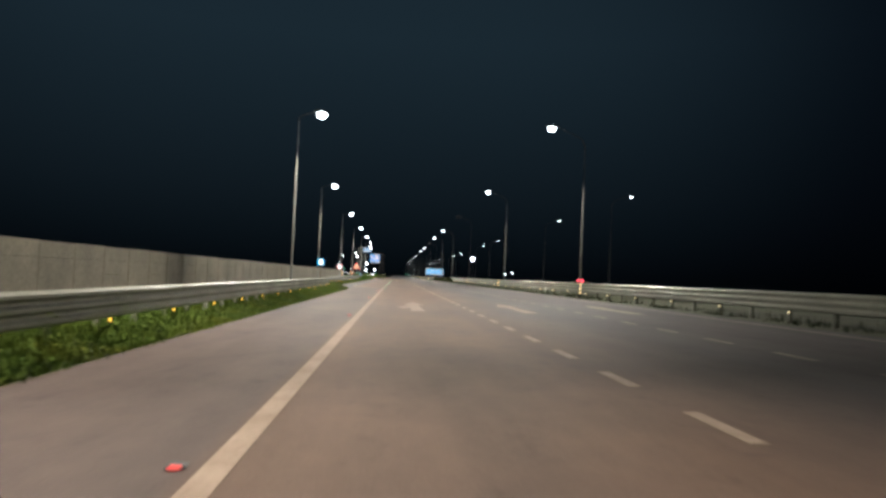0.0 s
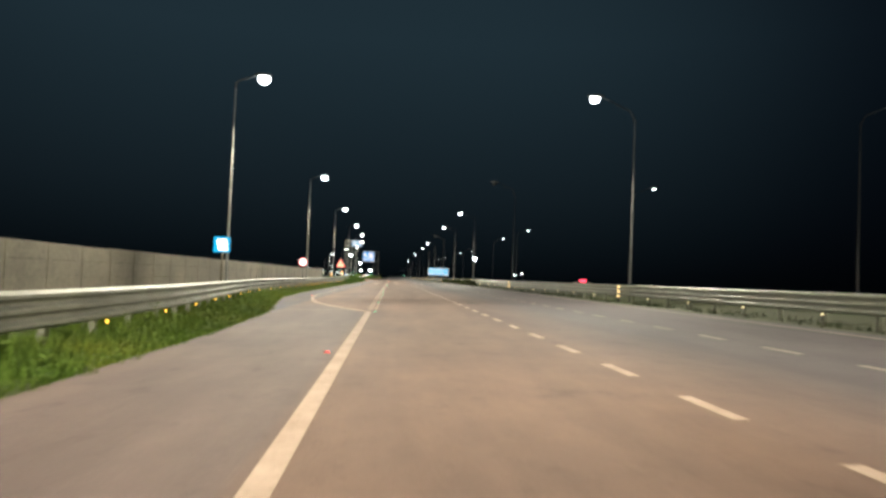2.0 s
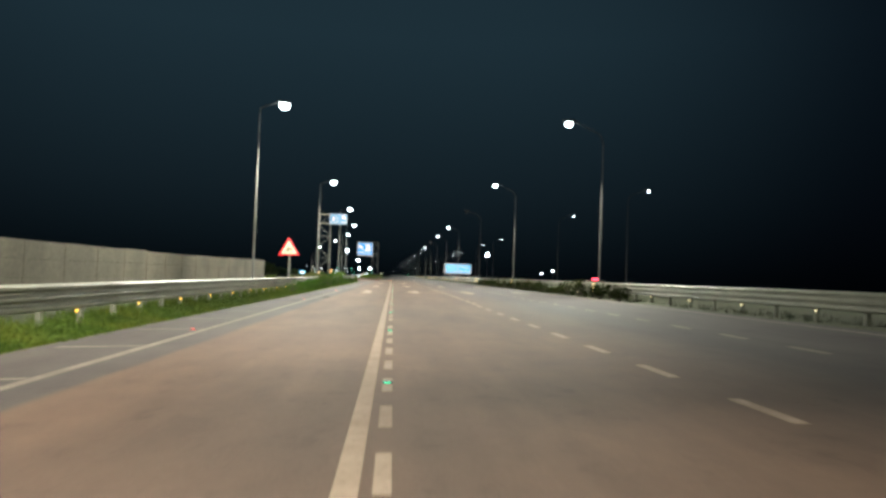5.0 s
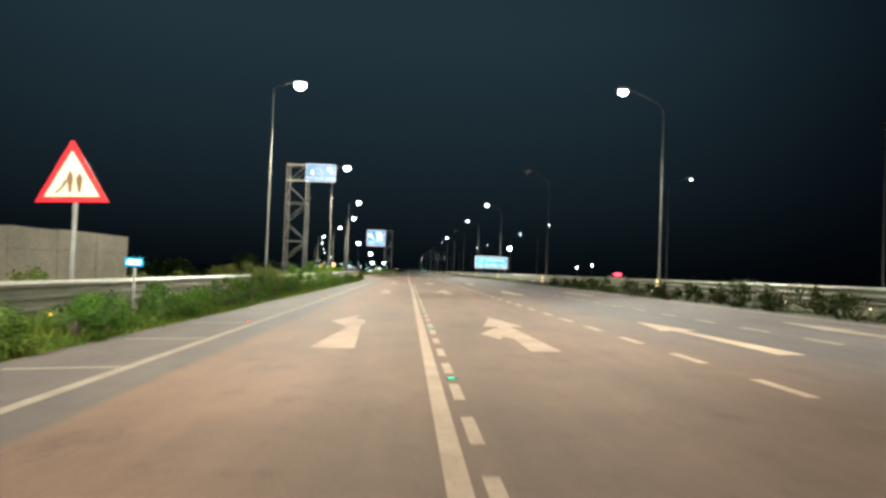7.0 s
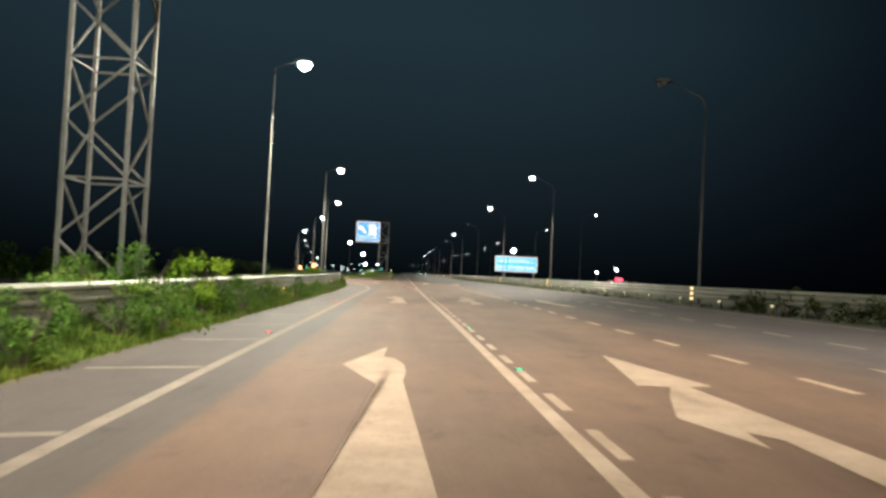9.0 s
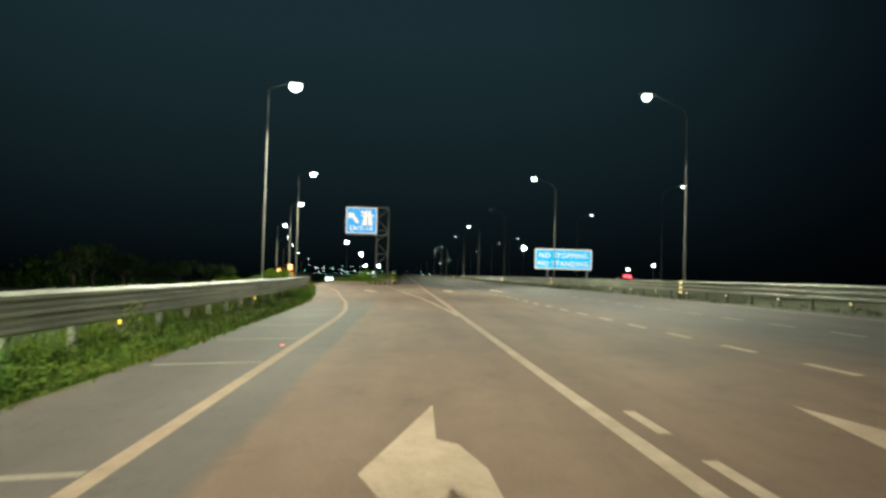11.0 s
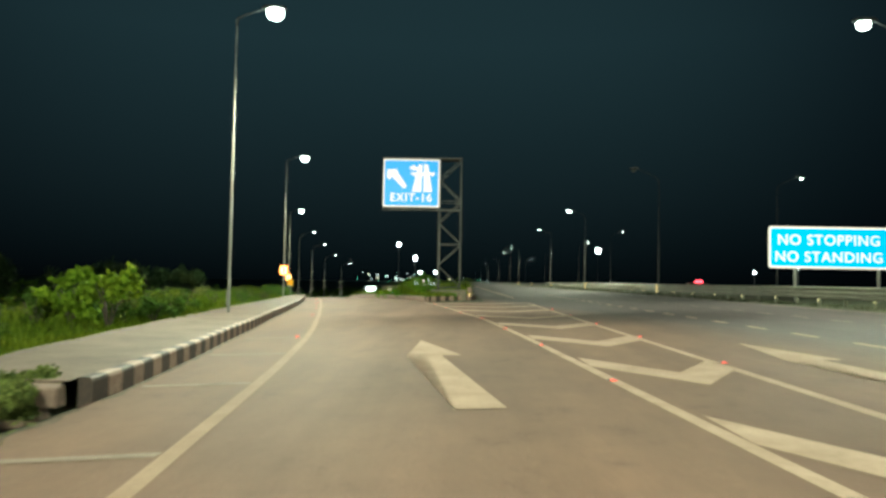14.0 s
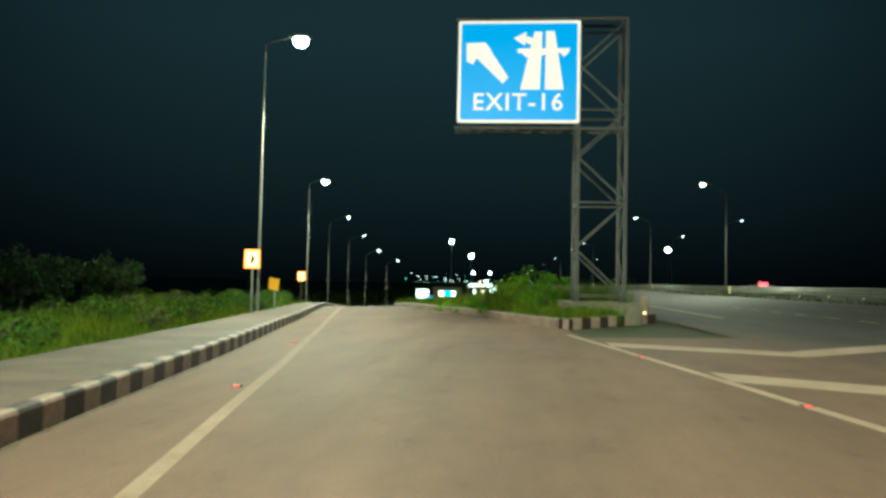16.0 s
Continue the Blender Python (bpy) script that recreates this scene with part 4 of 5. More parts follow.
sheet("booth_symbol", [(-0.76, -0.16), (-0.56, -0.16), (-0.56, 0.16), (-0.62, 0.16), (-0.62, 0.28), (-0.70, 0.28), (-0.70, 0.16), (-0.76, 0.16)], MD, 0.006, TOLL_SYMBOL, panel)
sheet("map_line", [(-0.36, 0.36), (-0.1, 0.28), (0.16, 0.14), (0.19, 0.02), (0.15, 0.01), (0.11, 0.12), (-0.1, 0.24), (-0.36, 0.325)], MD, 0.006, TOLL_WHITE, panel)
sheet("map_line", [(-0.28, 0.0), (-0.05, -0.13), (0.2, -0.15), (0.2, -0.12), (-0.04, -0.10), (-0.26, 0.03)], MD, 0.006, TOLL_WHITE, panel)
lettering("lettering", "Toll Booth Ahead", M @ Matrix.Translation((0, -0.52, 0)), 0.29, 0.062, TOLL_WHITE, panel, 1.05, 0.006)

# triangular merge warning
tri = tagged(new("warning_sign"), "red-bordered triangular merge warning sign on a grey post", "road sign")
M = facing(-7.36, 174.6, 2.40) @ Matrix.Rotation(radians(2.2), 4, "Z") @ Matrix.Diagonal((0.94, 0.94, 1, 1))
panel = sheet("panel", [(-0.80, 0), (0.80, 0), (0.03, 1.36), (-0.03, 1.36)], M, 0.02, SIGN_BACK, tri)
sheet("border", [(-0.80, 0), (0.80, 0), (0.03, 1.36), (-0.03, 1.36)], M @ Matrix.Translation((0, 0, 0.022)), 0.004, SHEET_RED, panel)
# emission here too replaces the headlamp light on the cream field
SHEET_CREAM = glow_material("glow_sheet_cream", (1.0, 0.74, 0.42), 0.55, (0.5, 0.42, 0.3))
sheet("cream_field", [(-0.60, 0.12), (0.60, 0.12), (0.0, 1.14)], M @ Matrix.Translation((0, 0, 0.03)), 0.004, SHEET_CREAM, panel)
MD = M @ Matrix.Translation((0, 0, 0.036))
sheet("lane_symbol", [(0.13, 0.2), (0.19, 0.2), (0.19, 0.52), (0.24, 0.52), (0.16, 0.66), (0.08, 0.52), (0.13, 0.52)], MD, 0.004, SYMBOL_DARK, panel)
sheet("lane_symbol", [(-0.07, 0.2), (-0.01, 0.2), (-0.01, 0.56), (0.04, 0.56), (-0.04, 0.72), (-0.12, 0.56), (-0.07, 0.56)], MD, 0.004, SYMBOL_DARK, panel)
sheet("lane_symbol", [(-0.40, 0.19), (-0.32, 0.19), (-0.14, 0.36), (-0.11, 0.50), (-0.17, 0.50), (-0.20, 0.39)], MD, 0.004, SYMBOL_DARK, panel)
round_post("post", -7.32, 174.66, -0.3, 2.6, 0.045, tri)


def disc(r, n=28):
    return [(r * math.cos(2 * math.pi * k / n), r * math.sin(2 * math.pi * k / n)) for k in range(n)]


rnd = tagged(new("round_sign"), "round white sign with a red rim on a grey post", "road sign")
M = facing(-7.19, 121.4, 2.19)
panel = sheet("panel", disc(0.37), M, 0.02, SIGN_BACK, rnd)
sheet("rim", disc(0.37), M @ Matrix.Translation((0, 0, 0.022)), 0.004, SHEET_RED, panel)
sheet("white_field", disc(0.30), M @ Matrix.Translation((0, 0, 0.03)), 0.004, SHEET_WHITE, panel)
round_post("post", -7.19, 121.46, -0.3, 2.4, 0.04, rnd)

blue = tagged(new("information_sign"), "small square blue sign with a white symbol on a post", "road sign")
M = facing(-6.54, 86.1, 2.29) @ Matrix.Diagonal((0.9, 0.9, 1, 1))
panel = sheet("panel", rounded(0.76, 0.72, 0.03), M, 0.02, SIGN_BACK, blue)
sheet("blue_field", rounded(0.76, 0.72, 0.03), M @ Matrix.Translation((0, 0, 0.022)), 0.004, SHEET_BLUE, panel)
sheet("symbol", [(-0.14, -0.27), (0.28, -0.28), (0.22, 0.26), (-0.10, 0.26), (-0.24, 0.20), (-0.22, 0.10), (-0.12, 0.06)], M @ Matrix.Translation((0, 0, 0.03)), 0.004, SHEET_WHITE, panel)
round_post("post", -6.52, 86.16, -0.3, 2.1, 0.045, blue, CONCRETE)

plate = tagged(new("kilometre_plate"), "low blue plate with a pale bar on a short post", "road sign")
M = facing(-6.5, 175.9, 1.2) @ Matrix.Diagonal((0.88, 0.85, 1, 1))
panel = sheet("panel", rounded(0.46, 0.22, 0.02), M, 0.02, SIGN_BACK, plate)
sheet("blue_field", rounded(0.46, 0.22, 0.02), M @ Matrix.Translation((0, 0, 0.022)), 0.004, SHEET_BLUE, panel)
sheet("pale_bar", rounded(0.34, 0.11, 0.02), M @ Matrix.Translation((0, 0, 0.03)), 0.004, SHEET_WHITE, panel)
round_post("post", -6.5, 175.95, -0.3, 1.2, 0.03, plate)


def chevron_sign(x, y, z, s, post_low):
    c = tagged(new("chevron_sign"), "yellow bend chevron board on a post beside the slip road", "road sign", "bend chevrons")
    m = facing(x, y, z)
    p = sheet("panel", rounded(0.56 * s, 0.66 * s, 0.03), m, 0.02, SIGN_BACK, c)
    # orange rim painted on for the halo that glows round the board
    sheet("border", rounded(0.56 * s, 0.66 * s, 0.03), m @ Matrix.Translation((0, 0, 0.022)), 0.004, HALO_ORANGE, p)
    sheet("yellow_field", rounded(0.43 * s, 0.52 * s, 0.02), m @ Matrix.Translation((0, 0, 0.027)), 0.002, SHEET_YELLOW, p)
    sheet("arrowhead", [(-0.09 * s, 0.18 * s), (0.01 * s, 0.18 * s), (0.12 * s, 0.0), (0.01 * s, -0.18 * s), (-0.09 * s, -0.18 * s), (0.02 * s, 0.0)], m @ Matrix.Translation((0, 0, 0.03)), 0.004, SHEET_BLACK, p)
    round_post("post", x, y + 0.05, post_low, z + 0.2, 0.04, c)


chevron_sign(-16.88, 327.6, 1.76, 1.0, -0.8)
chevron_sign(-23.0, 356.1, 1.25, 1.0, -1.6)


tilted = tagged(new("marker_plate"), "dull yellow marker plate turned aside in the long grass", "road sign")
m = Matrix.Translation((-17.13, 331.0, 0.86)) @ Matrix.Rotation(radians(-32), 4, "Z") @ Matrix.Rotation(radians(8), 4, "Y") @ Matrix.Rotation(math.pi / 2, 4, "X")
p = sheet("panel", rounded(0.62, 0.48, 0.04), m, 0.02, SIGN_BACK, tilted)
sheet("yellow_field", rounded(0.60, 0.46, 0.04), m @ Matrix.Translation((0, 0, 0.022)), 0.004, SHEET_DULL, p)
round_post("post", -17.12, 331.06, -1.0, 0.9, 0.035, tilted)


# banded delineators before the reserve's lamps
# bands emit in place of the headlamp light they would throw back
BAND_YELLOW = glow_material("glow_band", (1.0, 0.72, 0.35), 1.1, (0.8, 0.5, 0.1))


def delineator(x, y):
    d = tagged(new("delineator_post"), "slim black post with bright amber bands beside the guard rail", "marker post", "delineators")
    z0 = gz(x, 0)
    bm = bmesh.new()
    add_tube(bm, [(0, 0, -0.2), (0, 0, 0.98)], [0.055, 0.055], 10)
    part("shaft", bm, SHEET_BLACK, d)
    for z in (0.34, 0.58, 0.82):
        bm = bmesh.new()
        add_tube(bm, [(0, 0, z - 0.06), (0, 0, z + 0.06)], [0.063, 0.063], 10)
        part("band", bm, BAND_YELLOW, d)
    d.matrix_basis = Matrix.Translation((x, y, z0))


for y in (18.5, 54.9, 92.0, 128.4, 165.0, 197.0, 230.0, 266.0, 300.5, 337, 373, 410, 446, 483):
    delineator(12.55, y)

# hazard marker at the nose of the island
hz = tagged(new("hazard_marker"), "pale bollard with an amber lamp at the island's nose", "bollard")
bm = bmesh.new()
add_tube(bm, [(0, 0, -0.1), (0, 0, 0.55), (0, 0, 0.68)], [0.17, 0.15, 0.08], 14)
part("body", bm, KERB_WHITE, hz)
bm = bmesh.new()
add_box(bm, -0.045, 0.045, -0.19, -0.15, 0.08, 0.16, None, 0.01)
part("lamp", bm, SHEET_YELLOW, hz)
hz.matrix_basis = Matrix.Translation((-3.35, 327.1, gz(-3.35, 327) + 0.2))

# ------------------------------------------------------------------ grass and shrubs
rng = np.random.default_rng(7)


def blades(bm_lists, x, y, z, h, n, spread, lean=0.35):
    vs, fs = bm_lists
    for _ in range(n):
        a = rng.uniform(0, 2 * math.pi)
        r = spread * math.sqrt(rng.uniform())
        bx, by = x + r * math.cos(a), y + r * math.sin(a)
        hh = h * rng.uniform(0.35, 1.15)
        d = rng.uniform(0, 2 * math.pi)
        w = rng.uniform(0.004, 0.011)
        lx, ly = lean * hh * math.cos(d), lean * hh * math.sin(d)
        sx, sy = w * math.sin(d), -w * math.cos(d)
        i = len(vs)
        vs += [(bx - sx, by - sy, z - 0.03), (bx + sx, by + sy, z - 0.03), (bx + lx * 0.4 + sx * 0.8, by + ly * 0.4 + sy * 0.8, z + hh * 0.62), (bx + lx * 0.4 - sx * 0.8, by + ly * 0.4 - sy * 0.8, z + hh * 0.62), (bx + lx, by + ly, z + hh)]
        fs += [(i, i + 1, i + 2, i + 3), (i + 3, i + 2, i + 4)]


def grass_object(name, lists, mat, label):
    me = bpy.data.meshes.new(name)
    me.from_pydata(lists[0], [], lists[1])
    me.materials.append(mat)
    return tagged(new(name, me), label, "grass", kind="stuff")


verge = ([], [])
for _ in range(23000):
    y = rng.uniform(10, 283)
    e = along(LEFT_EDGE, y)
    out = abs(rng.normal(0, 1.4)) if y < 90 else abs(rng.normal(0, 1.0))
    x = e - 0.02 - out
    if x < -11.3 or (y > 279.3 and x > -10.2):
        continue
    tall = 0.12 + 0.22 * smooth(0.0, 1.6, out) * (1.0 + 0.8 * noise.noise(Vector((x * 0.6, y * 0.25, 2))))
    if y > 165:
        tall *= 1.35 if y < 222 else 1.15
    if 240 < y < 280:
        tall += 0.05
    blades(verge, x, y, land(x, y), tall, 14, 0.22, 0.5)
grass_object("verge_grass", verge, GRASS, "rank green grass along the hard shoulder under the guard rail")
# broad-leaved weeds among the blades
weeds = {GRASS: ([], []), LEAF_DRY: ([], [])}
for k in range(5600):
    y = rng.uniform(9, 280) if k < 3600 else rng.uniform(226, 280)
    out = abs(rng.normal(0.35, 0.8))
    x = along(LEFT_EDGE, y) - 0.06 - out
    if x < -10.5:
        continue
    mat = LEAF_DRY if noise.noise(Vector((x * 0.5, y * 0.22, 11))) > 0.25 else GRASS
    vs, fs = weeds[mat]
    z, h = land(x, y), rng.uniform(0.10, 0.34) * (0.5 + smooth(0.0, 0.9, out))
    for _ in range(9):
        a, r = rng.uniform(0, 2 * math.pi), rng.uniform(0.02, 0.20)
        c = Vector((x + r * math.cos(a), y + r * math.sin(a), z + h * rng.uniform(0.35, 1.25)))
        u = Vector((math.cos(a), math.sin(a), rng.uniform(-0.3, 0.35))).normalized() * rng.uniform(0.035, 0.075)
        w = u.cross(Vector((0, 0, 1))).normalized() * u.length * rng.uniform(0.3, 0.55)
        i = len(vs)
        vs += [tuple(c - u), tuple(c + w), tuple(c + u), tuple(c - w)]
        fs.append((i, i + 1, i + 2, i + 3))
for mat, lists in weeds.items():
    grass_object("verge_weeds", lists, mat, "broad-leaved weeds on the verge under the guard rail")
side = ([], [])
for _ in range(11000):
    y = rng.uniform(284, 372)
    e = along(LEFT_EDGE, y) - along(PATH_W, y) - 0.1
    out = abs(rng.normal(0, 3.2))
    x = e - out
    blades(side, x, y, land(x, y) + 0.02, (0.14 + rng.uniform(0.1, 0.5) * smooth(0, 1.6, out) * (0.8 + 0.7 * noise.noise(Vector((x * 0.45, y * 0.3, 7))))), 11, 0.24)
grass_object("verge_grass", side, GRASS_DRY, "long green and yellowing grass behind the footpath")
isl = ([], [])
for _ in range(3200):
    y = rng.uniform(324.5, 372)
    xl, xr = along(ISLAND_LEFT, y) + 0.35, min(-2.9, -6.2 + (y - 323.4) * 0.86) - 0.35
    if xr < xl:
        continue
    x = rng.uniform(xl, xr)
    low = 0.45 if y < 330 else (1.0 if y < 337 else 0.4)
    blades(isl, x, y, gz(x, y) + KH, low * rng.uniform(0.5, 1.35) * smooth(322, 328, y) * (0.85 + 0.5 * noise.noise(Vector((x * 0.4, y * 0.3, 4)))) + 0.1, 13, 0.24)
grass_object("island_grass", isl, GRASS_DRY, "tall green grass on the traffic island round the sign mast")
med = ([], [])
for _ in range(3000):
    y = rng.uniform(20, 400)
    x = 12.5 + abs(rng.normal(0, 0.9))
    blades(med, x, y, gz(x, 0) - 0.03, rng.uniform(0.06, 0.30), 7, 0.2)
grass_object("median_grass", med, WEED_DARK, "dark weeds along the central reserve's guard rail")


def shrub(x, y, r, h, mat, label, leaves=420, seed=1, leaf=0.09):
    """A low bush: a few stems from the ground and many small leaves, denser outside."""
    g = np.random.default_rng(seed)
    z0 = land(x, y)
    s = new("shrub")
    tagged(s, label, "shrub", "shrubs")
    bm = bmesh.new()
    for k in range(7):
        a = g.uniform(0, 2 * math.pi)
        q = g.uniform(0.3, 0.8) * r
        add_tube(bm, [(0, 0, -0.05), (q * 0.4 * math.cos(a), q * 0.4 * math.sin(a), h * 0.4), (q * math.cos(a), q * math.sin(a), h * g.uniform(0.6, 0.9))], [0.025, 0.016, 0.006], 5)
    part("stem", bm, BARK, s)
    clumps = [(g.normal(0, 0.45) * r, g.normal(0, 0.45) * r, g.uniform(0.25, 0.95) * h, g.uniform(0.25, 0.5) * r) for _ in range(9)]
    vs, fs = [], []
    for _ in range(leaves):
        cx, cy, cz, cr = clumps[g.integers(len(clumps))]
        d = g.normal(size=3)
        d /= np.linalg.norm(d)
        q = cr * g.uniform(0.55, 1.1)
        p = np.array((cx, cy, max(cz, 0.08))) + d * q * np.array((1, 1, 0.8))
        p[2] = max(p[2], 0.03)
        u = g.normal(size=3)
        u /= np.linalg.norm(u)
        w = np.cross(u, d)
        w /= np.linalg.norm(w) + 1e-6
        le, wi = leaf * g.uniform(0.7, 1.4), leaf * g.uniform(0.25, 0.45)
        i = len(vs)
        vs += [tuple(p), tuple(p + u * le * 0.5 + w * wi), tuple(p + u * le), tuple(p + u * le * 0.5 - w * wi)]
        fs.append((i, i + 1, i + 2, i + 3))
    me = bpy.data.meshes.new("foliage")
    me.from_pydata(vs, [], fs)
    me.materials.append(mat)
    lf = new("foliage", me)
    lf.parent = s
    s.matrix_basis = Matrix.Translation((x, y, z0))
    return s


for x, y, r, h, s in ((-12.15, 290.3, 0.62, 1.4, 61), (-13.1, 290.5, 0.6, 1.25, 62), (-14.0, 291.0, 0.55, 0.9, 64)):
    shrub(x, y, r, h, LEAF_PALE, "yellow-green broad-leaved shrub behind the footpath", 700, s, 0.17)
GREEN_L = "leafy green roadside shrub among the verge grass"
shrub(-7.95, 210.4, 0.95, 1.95, LEAF, GREEN_L, 2200, 8, 0.085)
shrub(-7.15, 211.3, 0.85, 1.6, LEAF, GREEN_L, 2000, 9, 0.08)
shrub(-7.0, 207.6, 0.6, 1.1, LEAF, GREEN_L, 1200, 5, 0.07)
shrub(-6.25, 213.4, 0.72, 1.5, LEAF_PALE, "yellow-green flowering shrub beside the guard rail", 1300, 4, 0.11)
for k in range(74):
    y = 168 + k * 1.5 + rng.uniform(-0.8, 0.8)
    if y > 277:
        break
    if y > 222 and k % (2 if y > 254 else 4):
        continue
    tall = rng.uniform(0.5, 0.85) if y < 222 else rng.uniform(0.45, 0.8)
    if k % 6 == 0:
        tall += 0.3
    if 184 < y < 228:
        tall = rng.uniform(0.8, 1.15)
    if y > 240:
        shrub(along(LEFT_RAIL, y) + rng.uniform(-0.5, 0.2), y, rng.uniform(0.35, 0.55), rng.uniform(0.45, 0.75), LEAF_DRY, "low dusty weeds under the guard rail", 900, 20 + k, 0.05)
    else:
        shrub(along(LEFT_RAIL, y) + rng.uniform(-0.1, 0.75), y, rng.uniform(0.5, 0.85), tall, LEAF, GREEN_L, 1300, 20 + k, 0.055)
for k, (x, y, r, h) in enumerate(((-6.3, 189.4, 0.55, 1.25), (-6.5, 190.9, 0.6, 1.5), (-6.2, 192.2, 0.5, 1.2), (-6.6, 193.6, 0.6, 1.45), (-7.1, 195.2, 0.6, 1.7), (-6.4, 196.4, 0.5, 1.1), (-7.3, 192.5, 0.7, 1.75), (-7.4, 188.2, 0.7, 1.7))):
    shrub(x, y, r, h * 0.85, LEAF_DRY, "dusty olive-green brush grown up round the guard rail", 1900, 240 + k, 0.05)
for k, (x, y, r, h) in enumerate(((-7.95, 274.6, 0.36, 0.70), (-8.05, 275.5, 0.42, 0.82), (-8.2, 276.3, 0.45, 0.92), (-8.25, 277.2, 0.48, 1.0), (-8.4, 278.1, 0.5, 1.02), (-8.5, 279.0, 0.48, 0.92), (-8.55, 279.9, 0.42, 0.78), (-8.6, 280.7, 0.36, 0.62), (-8.75, 281.4, 0.3, 0.45))):
    shrub(x, y, r, h, LEAF_DRY, "brown-olive brush grown over the guard rail's end", 1900, 270 + k, 0.055)
for k in range(9):
    y = 262.5 + k * 1.35
    shrub(along(LEFT_RAIL, y) + 0.12, y, rng.uniform(0.34, 0.44), rng.uniform(0.42, 0.62), LEAF, "low green weeds in front of the guard rail", 1200, 290 + k, 0.05)
for k in range(10):
    y = 176 + k * 4.1 + rng.uniform(-1.2, 1.2)
    shrub(along(LEFT_RAIL, y) - rng.uniform(0.9, 2.2), y, rng.uniform(0.55, 0.9), rng.uniform(0.9, 1.3), LEAF_DRY, "tall weedy shrub behind the guard rail", 1300, 140 + k, 0.07)
for x, y, r, h in ((-10.6, 280.5, 0.7, 0.85), (-10.9, 282.4, 0.55, 0.75), (-11.8, 283.5, 0.7, 0.85), (-12.5, 293.6, 0.5, 0.95), (-12.9, 296.2, 0.5, 0.9), (-14.8, 294.0, 1.0, 1.1), (-13.3, 291.5, 0.6, 0.9), (-15.6, 300.0, 0.9, 0.9),
                   (-17.2, 306.0, 1.2, 1.0), (-19.5, 303, 1.6, 1.6), (-16.6, 314.0, 0.8, 0.7), (-18.2, 320.0, 1.0, 0.9), (-17.8, 331.0, 0.9, 0.9), (-19.6, 338.0, 1.1, 1.2), (-21.4, 344.0, 1.2, 1.3), (-23.6, 352.0, 1.2, 1.3), (-18.6, 326, 0.9, 0.9)):
    shrub(x, y, r, h * (1.0 if y < 286 else 0.62), LEAF, GREEN_L, 900, int(abs(x) * 10 + y), 0.085)
for k in range(34):
    y = 285.5 + 1.75 * k + rng.uniform(-0.7, 0.7)
    x = along(LEFT_EDGE, y) - along(PATH_W, y) - 0.5 - abs(rng.normal(0, 2.0))
    shrub(x, y, rng.uniform(0.4, 0.75), rng.uniform(0.45, 0.95), (LEAF, LEAF_DRY, GRASS_DRY)[k % 3], "bushy weeds in the long grass behind the footpath", 620, 500 + k, 0.07)
for k, (x, y, r, h) in enumerate(((-20.2, 331.2, 0.6, 0.75), (-20.9, 331.0, 0.6, 0.8), (-21.5, 331.4, 0.55, 0.7), (-16.3, 306.8, 0.7, 0.85), (-17.3, 307.6, 0.6, 0.75))):
    shrub(x, y, r, h, LEAF_DRY, "dry brown brush in the long grass", 1100, 330 + k, 0.07)
for x, y, r, h in ((-7.6, 333.0, 1.0, 0.9), (-5.6, 331.0, 0.9, 1.0), (-9.0, 340.0, 0.9, 0.5), (-6.0, 338.0, 1.4, 1.2), (-11.0, 349.0, 0.9, 0.45), (-6.5, 352.0, 1.6, 1.3), (-4.2, 334.0, 0.7, 0.8)):
    shrub(x, y, r, h, LEAF, "leafy shrub on the traffic island", 700, int(abs(x) * 10 + y), 0.085)
for k, (x, y, r, h) in enumerate(((-7.0, 328.6, 0.7, 1.15), (-7.7, 330.2, 0.8, 1.6), (-6.35, 329.4, 0.6, 1.8), (-6.9, 331.6, 0.8, 2.0), (-6.6, 326.9, 0.4, 0.55), (-6.0, 325.6, 0.4, 0.35), (-5.2, 325.5, 0.42, 0.35), (-4.5, 326.0, 0.36, 0.4),
                                   (-8.6, 331.8, 0.7, 1.0), (-9.3, 334.6, 0.7, 0.8), (-10.4, 337.8, 0.6, 0.5))):
    shrub(x, y, r, h, LEAF_HEADLIT, "bright green bush on the traffic island beside the sign mast", 1100, 400 + k, 0.075)
for k in range(46):
    y = 158 + k * 1.5 + rng.uniform(-0.7, 0.7)
    shrub(12.45 + rng.uniform(-0.25, 0.5), y, rng.uniform(0.5, 0.8), rng.uniform(0.55, 1.0), WEED_DARK, "dark shrub grown through the central guard rail", 420, 90 + k, 0.1)


